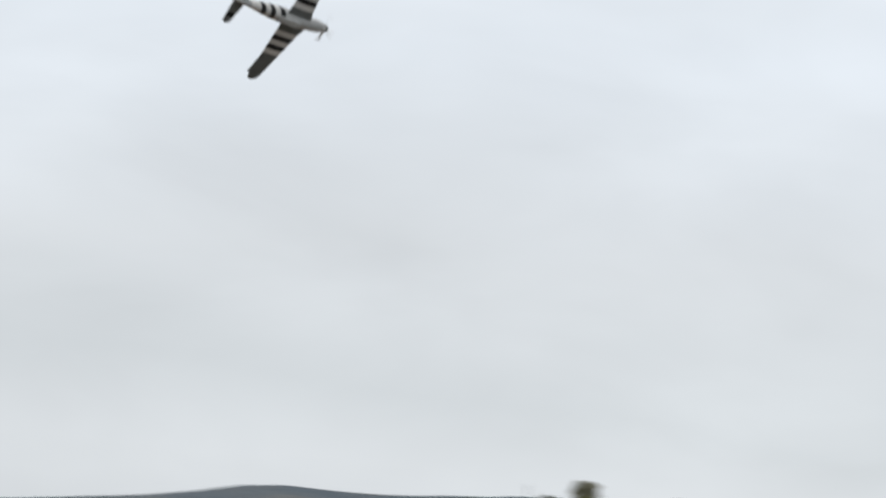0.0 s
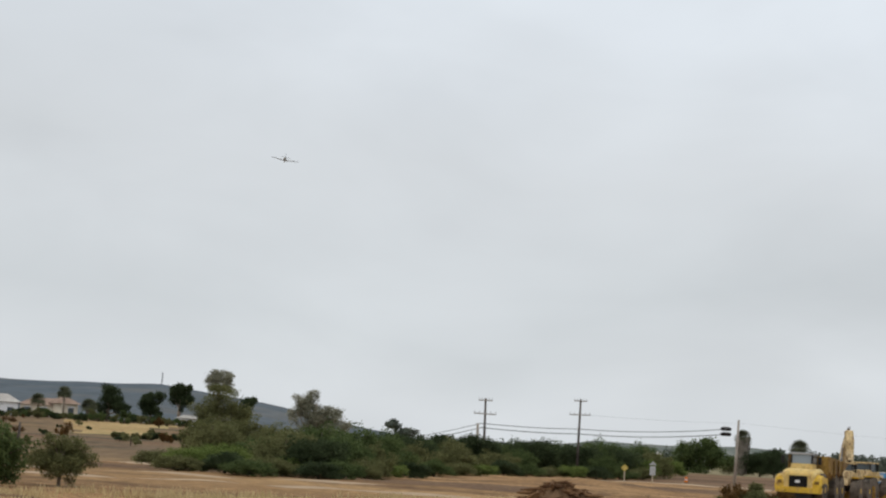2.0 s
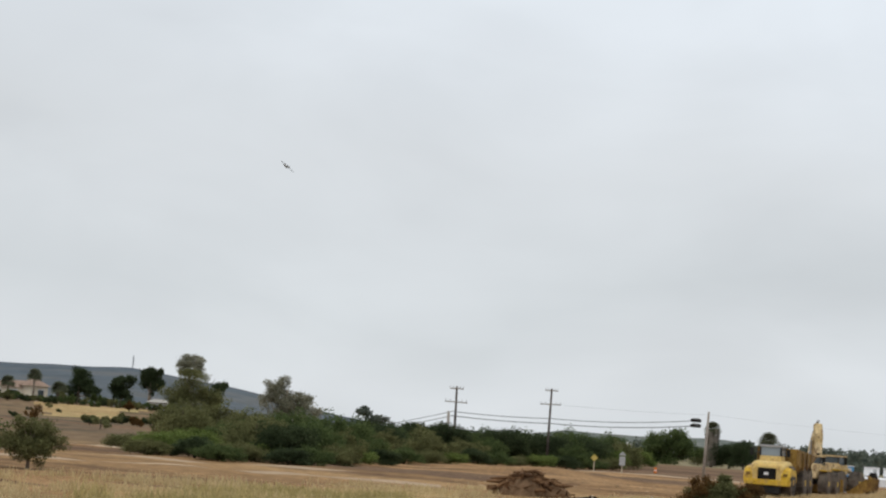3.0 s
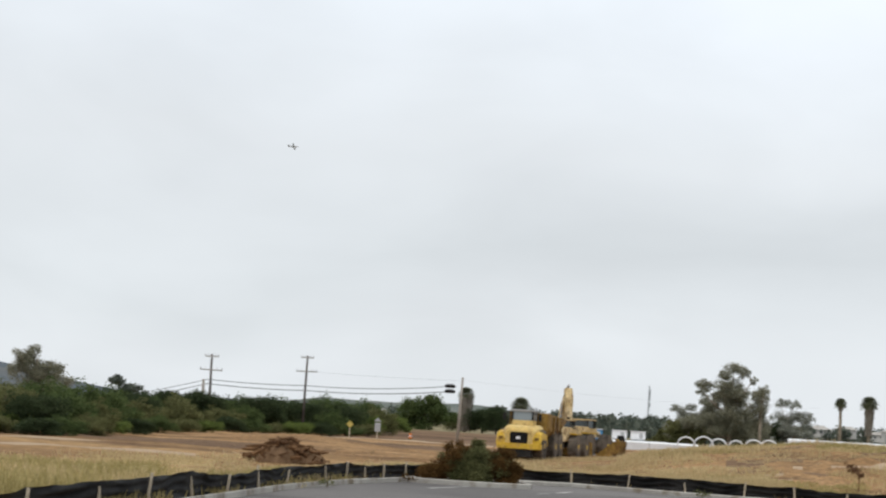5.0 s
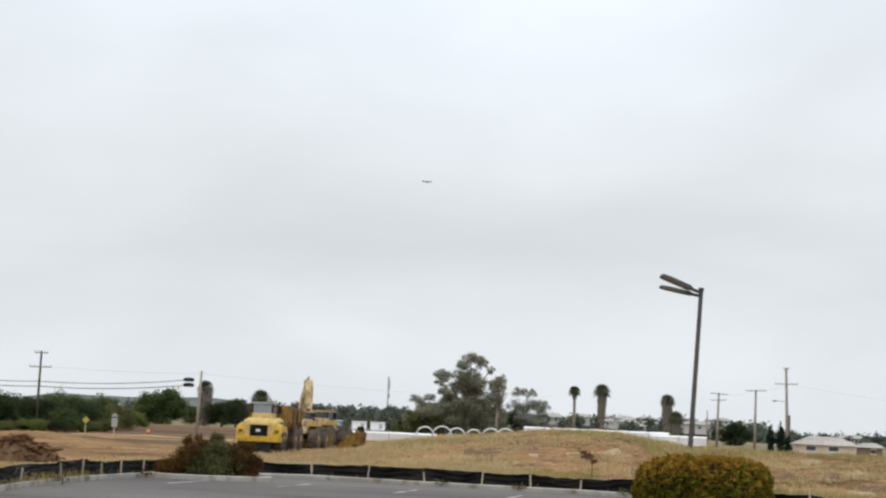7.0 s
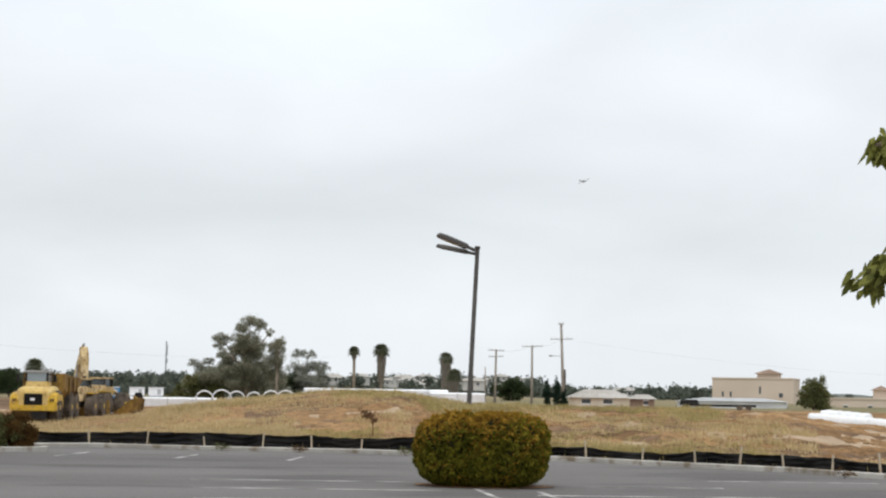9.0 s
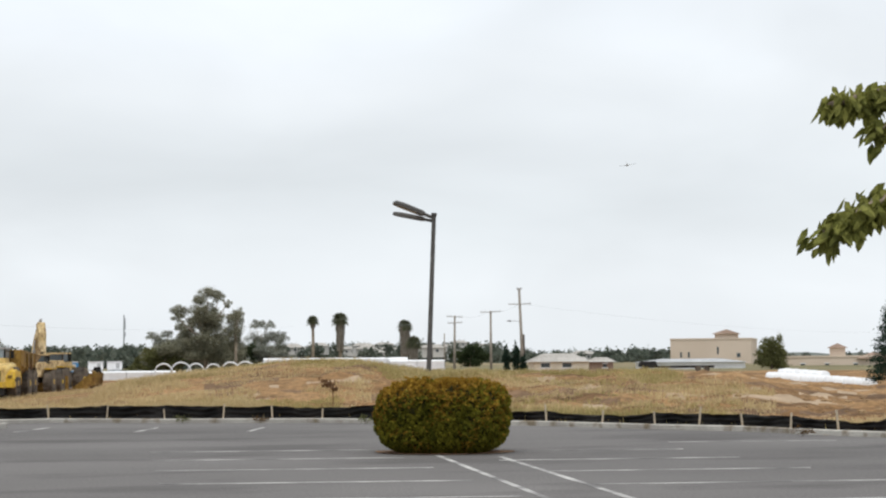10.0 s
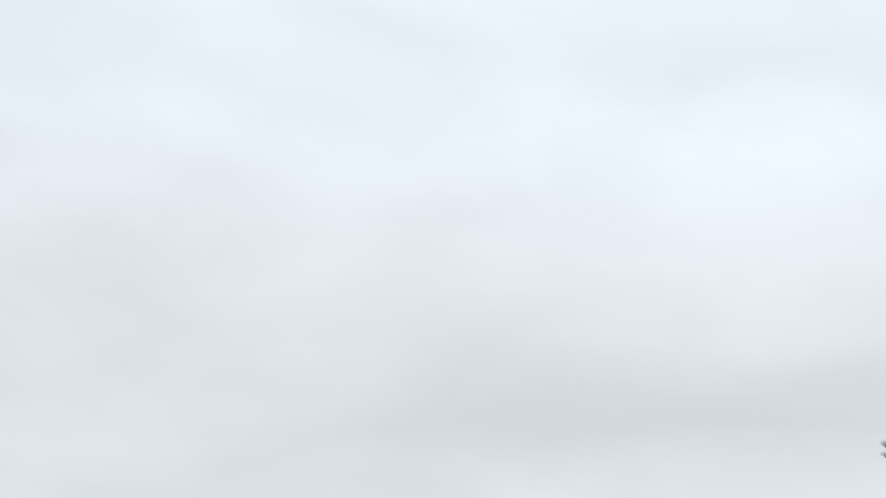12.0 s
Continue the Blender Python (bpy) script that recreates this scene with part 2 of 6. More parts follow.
M = {
    "asphalt": mat("asphalt", (0.124, 0.118, 0.114), (0.172, 0.164, 0.158), 0.13, 28, 0.9, 0.6, c3=(0.104, 0.098, 0.095), spread=0.6, stretch=(0.5, 1.0, 1.0)),
    "paint": mat("worn_line_paint", (0.165, 0.16, 0.157), (0.55, 0.54, 0.515), 1.1, 40, 0.8, 0.2, spread=0.25),
    "concrete": mat("concrete", (0.30, 0.28, 0.25), (0.46, 0.44, 0.40), 0.7, 25, 0.9, 0.3, c3=(0.20, 0.165, 0.12), spread=0.3),
    "dirt": mat("graded_dirt", (0.190, 0.106, 0.046), (0.345, 0.215, 0.104), 0.16, 4.5, 0.95, 0.8, c3=(0.118, 0.068, 0.034), spread=0.8, stretch=(0.45, 1.0, 1.0)),
    "dark_dirt": mat("dark_graded_dirt", (0.115, 0.070, 0.040), (0.19, 0.120, 0.070), 0.1, 2.4, 0.95, 0.6, spread=0.6, stretch=(0.35, 1.0, 1.0)),
    "pale_dirt": mat("pale_road_dirt", (0.33, 0.243, 0.160), (0.41, 0.312, 0.214), 0.08, 2.0, 0.95, 0.4, spread=0.35),
    "straw": mat("dry_field", (0.30, 0.190, 0.088), (0.195, 0.112, 0.050), 0.09, 2.0, 0.95, 0.7, c3=(0.135, 0.078, 0.038), spread=0.6, stretch=(0.22, 1.0, 1.0)),
    "slope": mat("dry_hillside", (0.200, 0.132, 0.068), (0.120, 0.085, 0.055), 0.05, 0.9, 0.95, 0.5, c3=(0.070, 0.058, 0.034), spread=0.6, stretch=(0.5, 1.0, 3.0)),
    "plain": mat("dry_plain", (0.25, 0.20, 0.12), (0.16, 0.15, 0.08), 0.02, 0.4, 0.95, 0.3, spread=0.5),
    # distance haze is mixed into the base colours of both hill materials
    "hill": mat("haze_tinted_brush_hill", (0.066, 0.086, 0.104), (0.090, 0.106, 0.118), 0.006, 0.09, 0.95, 0.0, c3=(0.110, 0.116, 0.116), spread=0.4),
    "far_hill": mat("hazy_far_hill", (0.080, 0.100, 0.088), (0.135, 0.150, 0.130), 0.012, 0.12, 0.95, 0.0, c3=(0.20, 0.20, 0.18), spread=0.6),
    "bright_straw": mat("bright_dry_grass", (0.40, 0.285, 0.135), (0.265, 0.170, 0.075), 0.16, 1.5, 0.95, 0.5, c3=(0.30, 0.25, 0.105), spread=0.6, stretch=(0.5, 1.0, 1.0)),
    "clod": mat("dirt_clod", (0.19, 0.115, 0.058), (0.42, 0.30, 0.175), 1.5, 12, 0.95, 0.4, island=True),
    "root": mat("torn_root_wood", (0.055, 0.028, 0.014), (0.21, 0.120, 0.062), 1.8, 12, 0.95, 0.5, each=True),
    "bark": mat("bark", (0.22, 0.17, 0.13), (0.34, 0.29, 0.23), 1.2, 14, 0.9, 0.5),
    "dark_bark": mat("dark_bark", (0.07, 0.055, 0.042), (0.125, 0.10, 0.075), 1.2, 14, 0.9, 0.5),
    "euc": leafy("eucalyptus_leaf", (0.095, 0.100, 0.066), (0.410, 0.400, 0.295), 0.35),
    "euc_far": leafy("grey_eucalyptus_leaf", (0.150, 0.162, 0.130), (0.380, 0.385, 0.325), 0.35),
    "green": leafy("green_leaf", (0.042, 0.066, 0.024), (0.140, 0.180, 0.066), 0.5),
    "dark": leafy("dark_leaf", (0.022, 0.036, 0.017), (0.078, 0.100, 0.046), 0.5),
    "olive": leafy("olive_leaf", (0.080, 0.088, 0.034), (0.215, 0.215, 0.095), 0.5),
    "lush": leafy("lush_leaf", (0.072, 0.108, 0.026), (0.205, 0.255, 0.075), 0.5),
    # leaf green shifted pale and bluish to stand for haze over distance
    "farleaf": leafy("haze_tinted_leaf", (0.070, 0.092, 0.076), (0.170, 0.186, 0.146), 0.2),
    "conifer": leafy("conifer_needle", (0.016, 0.034, 0.024), (0.045, 0.075, 0.050), 0.8),
    "palm": leafy("palm_frond", (0.085, 0.100, 0.058), (0.205, 0.215, 0.130), 0.5),
    "skirt": leafy("dead_palm_frond", (0.21, 0.18, 0.145), (0.37, 0.33, 0.28), 0.8),
    "hedge": leafy("hedge_leaf", (0.040, 0.052, 0.006), (0.255, 0.225, 0.026), 3.0, 0.10),
    "hedge_top": leafy("new_hedge_growth", (0.20, 0.105, 0.014), (0.400, 0.245, 0.036), 3.0, 0.10),
    "hedge_core": mat("hedge_inner_shade", (0.030, 0.030, 0.010), (0.055, 0.050, 0.018), 4, 30, 0.95, 0.3),
    "rust_leaf": leafy("rusty_leaf", (0.055, 0.031, 0.012), (0.165, 0.092, 0.030), 2.0),
    "near_leaf": leafy("broad_leaf", (0.075, 0.085, 0.014), (0.330, 0.330, 0.085), 6.0, 0.25),
    "straw_blade": leafy("dry_grass_blade", (0.42, 0.315, 0.160), (0.68, 0.56, 0.325), 0.2, 0.05),
    "weed_blade": leafy("weed_blade", (0.235, 0.205, 0.080), (0.56, 0.46, 0.215), 0.2, 0.05),
    "stick": mat("dead_wood", (0.14, 0.075, 0.04), (0.27, 0.165, 0.095), 1.5, 12, 0.95, 0.4),
    "stake": mat("wooden_stake", (0.44, 0.37, 0.27), (0.58, 0.51, 0.40), 2, 30, 0.9, 0.3),
    "fabric": mat("black_silt_fabric", (0.008, 0.008, 0.008), (0.026, 0.025, 0.024), 1.5, 30, 0.7, 0.5, gloss=0.12),
    "pole": mat("creosote_pole", (0.065, 0.055, 0.05), (0.13, 0.11, 0.095), 0.8, 10, 0.9, 0.3),
    "grey_pole": mat("weathered_pole", (0.26, 0.23, 0.20), (0.37, 0.34, 0.30), 0.8, 10, 0.9, 0.3),
    "wire": mat("cable_sheath", (0.06, 0.06, 0.065), (0.10, 0.10, 0.105), 1, 10, 0.6, 0),
    "bronze": mat("bronze_paint", (0.085, 0.083, 0.080), (0.120, 0.117, 0.112), 1.0, 20, 0.5, 0.05),
    "yellow": mat("machine_yellow", (0.50, 0.31, 0.035), (0.64, 0.43, 0.06), 0.9, 9, 0.5, 0.08, c3=(0.42, 0.27, 0.09), spread=0.3),
    "pale_yellow": mat("faded_yellow", (0.58, 0.41, 0.14), (0.72, 0.57, 0.27), 0.9, 9, 0.6, 0.08, c3=(0.40, 0.27, 0.12), spread=0.35),
    "faded": mat("sun_faded_yellow", (0.48, 0.350, 0.165), (0.66, 0.53, 0.32), 0.9, 7, 0.7, 0.1, c3=(0.22, 0.14, 0.07), spread=0.65),
    "steel_brown": mat("worn_body_steel", (0.085, 0.050, 0.018), (0.33, 0.205, 0.055), 0.8, 9, 0.6, 0.15, c3=(0.16, 0.085, 0.035), spread=0.6),
    "black": mat("black_metal", (0.014, 0.014, 0.014), (0.032, 0.030, 0.028), 1.2, 16, 0.6, 0.1),
    "tyre": mat("dusty_tyre", (0.06, 0.052, 0.045), (0.17, 0.14, 0.11), 1.4, 14, 0.9, 0.4),
    "white": mat("white_sheet", (0.70, 0.71, 0.72), (0.84, 0.85, 0.86), 0.25, 3, 0.6, 0.25, spread=0.12),
    "grey": mat("grey_metal", (0.33, 0.34, 0.35), (0.46, 0.47, 0.48), 0.8, 10, 0.6, 0.1),
    "stucco": mat("tan_stucco", (0.56, 0.465, 0.375), (0.63, 0.53, 0.435), 0.12, 6, 0.95, 0.2, spread=0.1),
    "cream": mat("cream_wall", (0.62, 0.55, 0.43), (0.72, 0.66, 0.54), 0.2, 6, 0.95, 0.2, spread=0.15),
    "tile": mat("clay_roof_tile", (0.22, 0.155, 0.115), (0.32, 0.235, 0.185), 0.3, 5, 0.9, 0.4, spread=0.4),
    "shingle": mat("grey_brown_shingle", (0.34, 0.32, 0.29), (0.45, 0.43, 0.40), 0.3, 4, 0.95, 0.4, spread=0.4),
    "pale_wall": mat("distant_wall", (0.42, 0.42, 0.41), (0.52, 0.51, 0.49), 0.1, 2, 0.95, 0.0, spread=0.15),
    "blue": mat("blue_plastic", (0.05, 0.20, 0.42), (0.08, 0.27, 0.50), 1, 8, 0.5, 0.1),
    "orange": mat("safety_orange", (0.65, 0.17, 0.03), (0.75, 0.24, 0.05), 1, 8, 0.6, 0.1),
    "sign_yellow": mat("sign_yellow", (0.46, 0.36, 0.10), (0.55, 0.44, 0.14), 1, 8, 0.5, 0.0),
    "plane_grey": mat("plane_grey_foam", (0.105, 0.115, 0.112), (0.14, 0.15, 0.145), 4, 60, 0.55, 0.05, spread=0.2),
    "plane_silver": mat("plane_pale_silver", (0.30, 0.31, 0.31), (0.42, 0.43, 0.42), 4, 60, 0.4, 0.05, spread=0.15),
    "plane_white": mat("plane_white_stripe", (0.50, 0.50, 0.48), (0.60, 0.60, 0.58), 5, 60, 0.5, 0.0, spread=0.15),
    "plane_black": mat("plane_black_stripe", (0.010, 0.010, 0.010), (0.022, 0.022, 0.022), 5, 60, 0.5, 0.0),
}


def glass(name, tint):
    m = bpy.data.materials.new(name)
    m.use_nodes = True
    b = m.node_tree.nodes["Principled BSDF"]
    b.inputs["Base Color"].default_value = (*tint, 1)
    b.inputs["Roughness"].default_value, b.inputs["IOR"].default_value = 0.06, 1.5
    b.inputs["Specular IOR Level"].default_value = 0.8
    return m


M["glass"] = glass("dark_window_glass", (0.06, 0.075, 0.085))
M["screen"] = glass("cab_glass", (0.24, 0.29, 0.33))


# ---- builders ----
class Shape:
    """Collects vertices and faces of one mesh."""

    def __init__(self):
        self.v, self.f, self.m = [], [], []

    def add(self, verts, faces, mi=0):
        k = len(self.v)
        self.v += [tuple(p) for p in verts]
        self.f += [tuple(k + i for i in q) for q in faces]
        self.m += [mi] * len(faces)
        return self

    def box(self, c, s, rz=0.0, mi=0, top=(1, 1), turn=None):
        m = Matrix.Translation(c) @ (turn if turn else Matrix.Rotation(radians(rz), 4, "Z"))
        pts = []
        for z, kx, ky in ((-0.5, 1, 1), (0.5, top[0], top[1])):
            for x, y in ((-0.5, -0.5), (0.5, -0.5), (0.5, 0.5), (-0.5, 0.5)):
                pts.append(m @ Vector((x * s[0] * kx, y * s[1] * ky, z * s[2])))
        return self.add(pts, [(3, 2, 1, 0), (4, 5, 6, 7), (0, 1, 5, 4), (1, 2, 6, 5), (2, 3, 7, 6), (3, 0, 4, 7)], mi)

    def loft(self, rings, mi=0, caps=True, mids=None):
        n = len(rings[0])
        k = len(self.v)
        for r in rings:
            self.v += [tuple(p) for p in r]
        for i in range(len(rings) - 1):
            for j in range(n):
                a, b = k + i * n + j, k + i * n + (j + 1) % n
                self.f.append((a, b, b + n, a + n))
                self.m.append(mids[i] if mids else mi)
        if caps:
            e = k + (len(rings) - 1) * n
            self.f += [tuple(range(k + n - 1, k - 1, -1)), tuple(range(e, e + n))]
            self.m += [mids[0] if mids else mi, mids[-1] if mids else mi]
        return self

    def pipe(self, pts, radii, n=7, mi=0):
        pts = [Vector(p) for p in pts]
        rings = []
        for i, p in enumerate(pts):
            d = (pts[min(i + 1, len(pts) - 1)] - pts[max(i - 1, 0)]).normalized()
            a = d.cross(Vector((0, 0, 1)) if abs(d.z) < 0.9 else Vector((1, 0, 0))).normalized()
            b = d.cross(a)
            r = radii[i] if isinstance(radii, (list, tuple)) else radii
            rings.append([p + (a * math.cos(6.2832 * j / n) + b * math.sin(6.2832 * j / n)) * r for j in range(n)])
        return self.loft(rings, mi)

    def plate(self, outline, depth, m, mi=0):
        """A flat outline (x, z) made thick along y, then placed by m."""
        n = len(outline)
        pts = [m @ Vector((x, s * depth / 2, z)) for s in (-1, 1) for x, z in outline]
        return self.add(pts, [tuple(range(n)), tuple(range(2 * n - 1, n - 1, -1))] + [(i, i + n, (i + 1) % n + n, (i + 1) % n) for i in range(n)], mi)

    def lathe(self, c, profile, axis="Y", n=20, mi=0):
        """profile: (along the axis, radius)."""
        rings = []
        for a, r in profile:
            ring = []
            for j in range(n):
                u, w = math.cos(6.2832 * j / n) * r, math.sin(6.2832 * j / n) * r
                ring.append(Vector(c) + Vector({"X": (a, u, w), "Y": (u, a, w), "Z": (u, w, a)}[axis]))
            rings.append(ring)
        return self.loft(rings, mi)


def mesh_of(name, shape, mats, smooth=False, bevel=0.0):
    me = bpy.data.meshes.new(name)
    me.from_pydata(shape.v, [], shape.f)
    for q in mats if isinstance(mats, (list, tuple)) else [mats]:
        me.materials.append(q)
    me.polygons.foreach_set("material_index", shape.m)
    bm = bmesh.new()
    bm.from_mesh(me)
    bmesh.ops.recalc_face_normals(bm, faces=bm.faces)
    if bevel:
        bmesh.ops.bevel(bm, geom=[e for e in bm.edges if e.is_manifold and e.calc_face_angle(0) > 0.6], offset=bevel, segments=2, affect="EDGES")
    bm.to_mesh(me)
    bm.free()
    if smooth:
        me.polygons.foreach_set("use_smooth", [True] * len(me.polygons))
    return me


def part(name, shape, mats, parent=None, label="", smooth=False, bevel=0.0):
    ob = new(name, mesh_of(name, shape, mats, smooth, bevel))
    ob.parent = parent
    if label:
        tagged(ob, label=label)
    return ob


def quads(name, V, material, parent=None):
    """Many loose four-cornered leaves as one mesh."""
    n = len(V) // 4
    me = bpy.data.meshes.new(name)
    me.vertices.add(n * 4)
    me.vertices.foreach_set("co", np.asarray(V, dtype=np.float32).ravel())
    me.loops.add(n * 4)
    me.loops.foreach_set("vertex_index", np.arange(n * 4, dtype=np.int32))
    me.polygons.add(n)
    me.polygons.foreach_set("loop_start", np.arange(0, n * 4, 4, dtype=np.int32))
    me.materials.append(material)
    me.update(calc_edges=True)
    ob = new(name, me)
    ob.parent = parent
    return ob


def thing(name, label, category, group="", m=None, kind=""):
    ob = tagged(new(name), label, category, group, kind)
    if m is not None:
        ob.matrix_world = m
    return ob


def P(az, r, z=0.0):
    """A place by its bearing from the camera's spot, in degrees right of ahead, and its distance."""
    return Vector((r * math.sin(radians(az)), r * math.cos(radians(az)), z))


def up(r, el):
    """The height of what stands r metres off and shows el degrees above the eye."""
    return EYE + r * math.tan(radians(el))


# ---- ground ----
FENCE = [(-60, 4), (-16, 2), (-8.2, 8), (-7.9, 16), (-7.8, 24.7), (-7.8, 32.7), (-7.8, 38.3), (-7.4, 43.7), (-6.5, 48.5), (-4.7, 51.6),
         (-2.1, 52.6), (1.2, 50.8), (5.6, 49.4), (10.8, 44.6), (12.8, 41.3), (14.3, 39.4), (15.3, 36.4), (17.5, 32), (24, 22), (60, 10)]
F_AZ = [math.degrees(math.atan2(x, y)) for x, y in FENCE]
F_R = [math.hypot(x, y) for x, y in FENCE]
BERM_AZ = [-3, -1, 0, 1.5, 3, 5, 7.6, 9.8, 13, 16.3, 19.8, 20.8, 22, 23.5, 27, 40, 60]
BERM_Z = [0.0, 0.30, 0.72, 0.93, 1.18, 1.52, 1.70, 1.20, 1.05, 1.15, 1.0, 0.70, 0.38, 0.18, 0.1, 0.1, 0.0]
RIDGE_AZ = [-90, -60, -48, -41.5, -37.3, -36, -34, -32.6, -31, -29.4, -27.1, -24.7, -21.35, -18.0, -15.8, -14.5, -13, -10.7, -9, -7.5, -5.5, -4, -2, 3, 8, 14, 20, 30, 60, 90]
RIDGE_EL = [0.3, 0.5, 0.66, 0.78, 1.07, 1.20, 1.52, 1.60, 1.48, 1.42, 1.48, 1.56, 1.18, 0.58, 0.26, 0.14, 0.35, 0.58, 0.60, 0.64, 0.68, 0.52, 0.44, 0.44, 0.46, 0.28, 0.25, 0.2, 0.3, 0.3]


def ease(a, b, x):
    t = min(1.0, max(0.0, (x - a) / (b - a)))
    return t * t * (3 - 2 * t)


def ground_z(az, r):
    rf = float(np.interp(az, F_AZ, F_R)) if -86 < az < 80 else 70.0
    if r < rf - 0.4:
        return -0.06
    x, y = r * math.sin(radians(az)), r * math.cos(radians(az))
    b = float(np.interp(az, BERM_AZ, BERM_Z))
    z = b * (ease(rf + 1, 78, r) * (1 - 0.45 * ease(84, 120, r))) + 0.05
    z *= 1 - ease(140, 190, r)
    rise = ease(140, 240, r)
    z += rise * (0.75 if az < 5 else 1.15) * ease(-18, -9, az)
    z += (1.0 * ease(105, 150, r) + 2.0 * ease(158, 240, r)) * ease(-19.5, -24.0, az)
    z += 0.004 * max(0, min(r, 900) - 260) * ease(-19, -8, az)
    rough = ease(rf + 0.5, rf + 4, r)
    z += rough * 0.10 * noise.noise((x * 0.35, y * 0.35, 0)) * (1 - ease(150, 300, r))
    z += rough * (0.10 + 0.12 * ease(-2, 3, az)) * noise.noise((x * 0.11, y * 0.11, 7)) * (1 - ease(150, 300, r))
    z += rough * 0.06 * noise.noise((x * 1.3, y * 1.3, 3)) * (1 - ease(110, 160, r)) * ease(-3, 2, az)
    z += rough * ease(3, 8, az) * (1 - ease(85, 110, r)) * (0.10 * abs(noise.noise((x * 0.5, y * 0.3, 11))) + 0.34 * abs(noise.noise((x * 0.7, y * 0.6, 5))) - 0.09)
    # graded heap at the field's far edge
    z += 0.45 * math.exp(-((az + 11.2) / 2.2) ** 2 - ((r - 103) / 9) ** 2)
    # ridges
    h = up(1600, float(np.interp(az, RIDGE_AZ, RIDGE_EL)))
    t = ease(800, 1600, r)
    z = z * (1 - t) + t * (h + (0.7 if az < -15 else 2.2) * noise.noise((az * 0.9, r * 0.004, 1)) * t)
    if r > 1600:
        z -= (r - 1600) * 0.02
    return z


def build_ground():
    azs = list(np.arange(-180, -46, 6.0)) + list(np.arange(-46, 32, 0.3)) + list(np.arange(32, 180, 6.0))
    rs = [0.5, 6, 12, 18, 22, 26] + list(np.arange(28, 132, 0.8)) + list(132 * 1.035 ** np.arange(0, 98))
    g = Shape()
    n = len(azs)
    for r in rs:
        for a in azs:
            p = P(a, r, ground_z(a, r))
            g.v.append((p.x, p.y, p.z))
    for i in range(len(rs) - 1):
        for j in range(n):
            a, r = azs[j], rs[i]
            az = a
            a += 2.2 * noise.noise((r * math.sin(radians(a)) * 0.13, r * math.cos(radians(a)) * 0.13, 9)) * (1 - ease(180, 260, r))
            g.f.append((i * n + j, i * n + (j + 1) % n, (i + 1) * n + (j + 1) % n, (i + 1) * n + j))
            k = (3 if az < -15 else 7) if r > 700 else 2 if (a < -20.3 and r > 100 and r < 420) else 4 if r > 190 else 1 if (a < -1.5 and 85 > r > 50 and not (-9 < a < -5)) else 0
            if -10.4 < a < -4.2:
                k = 5 if 137 < r < 151 else 6 if (106 < r < 123 or 151 < r < 215) else k
            elif a < -14.5 and 60.5 < r < 63 or a < -10.5 and 71 < r < 72.6 or -27.5 < a < -22.6 and 90 < r < 98:
                k = 5
            elif a < -12 and 78 < r < 88:
                k = 6
            elif -27.6 < a < -24.4 and 168 < r < 214:
                k = 8
            elif a < -20.3 and 132 < r < 138:
                k = 6
            rf = float(np.interp(az, F_AZ, F_R)) if -86 < az < 80 else 70.0
            x, y = r * math.sin(radians(az)), r * math.cos(radians(az))
            if -26 < az < 4.5 and rf < r < rf + 6 + 6 * noise.noise((x * 0.15, y * 0.15, 21)) + (3 if az > -3 else 14 if az < -14 else 0):
                k = 8
            elif az > 2.5 and rf + 7 < r < 100:
                v = noise.noise((x * 0.16, y * 0.30, 31)) + 0.6 * noise.noise((x * 0.6, y * 0.6, 32))
                k = 6 if v > 0.26 else 5 if v < -0.42 else k
            g.m.append(k)
    g.f.append(tuple(range(n - 1, -1, -1)))
    g.m.append(0)
    me = bpy.data.meshes.new("ground")
    me.from_pydata(g.v, [], g.f)
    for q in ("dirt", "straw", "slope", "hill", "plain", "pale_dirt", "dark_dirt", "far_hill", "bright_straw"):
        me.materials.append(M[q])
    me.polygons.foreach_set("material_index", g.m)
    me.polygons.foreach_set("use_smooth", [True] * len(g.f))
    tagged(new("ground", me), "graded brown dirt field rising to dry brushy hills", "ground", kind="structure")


def at(az, r, dz=0.0):
    return P(az, r, ground_z(az, r) + dz)


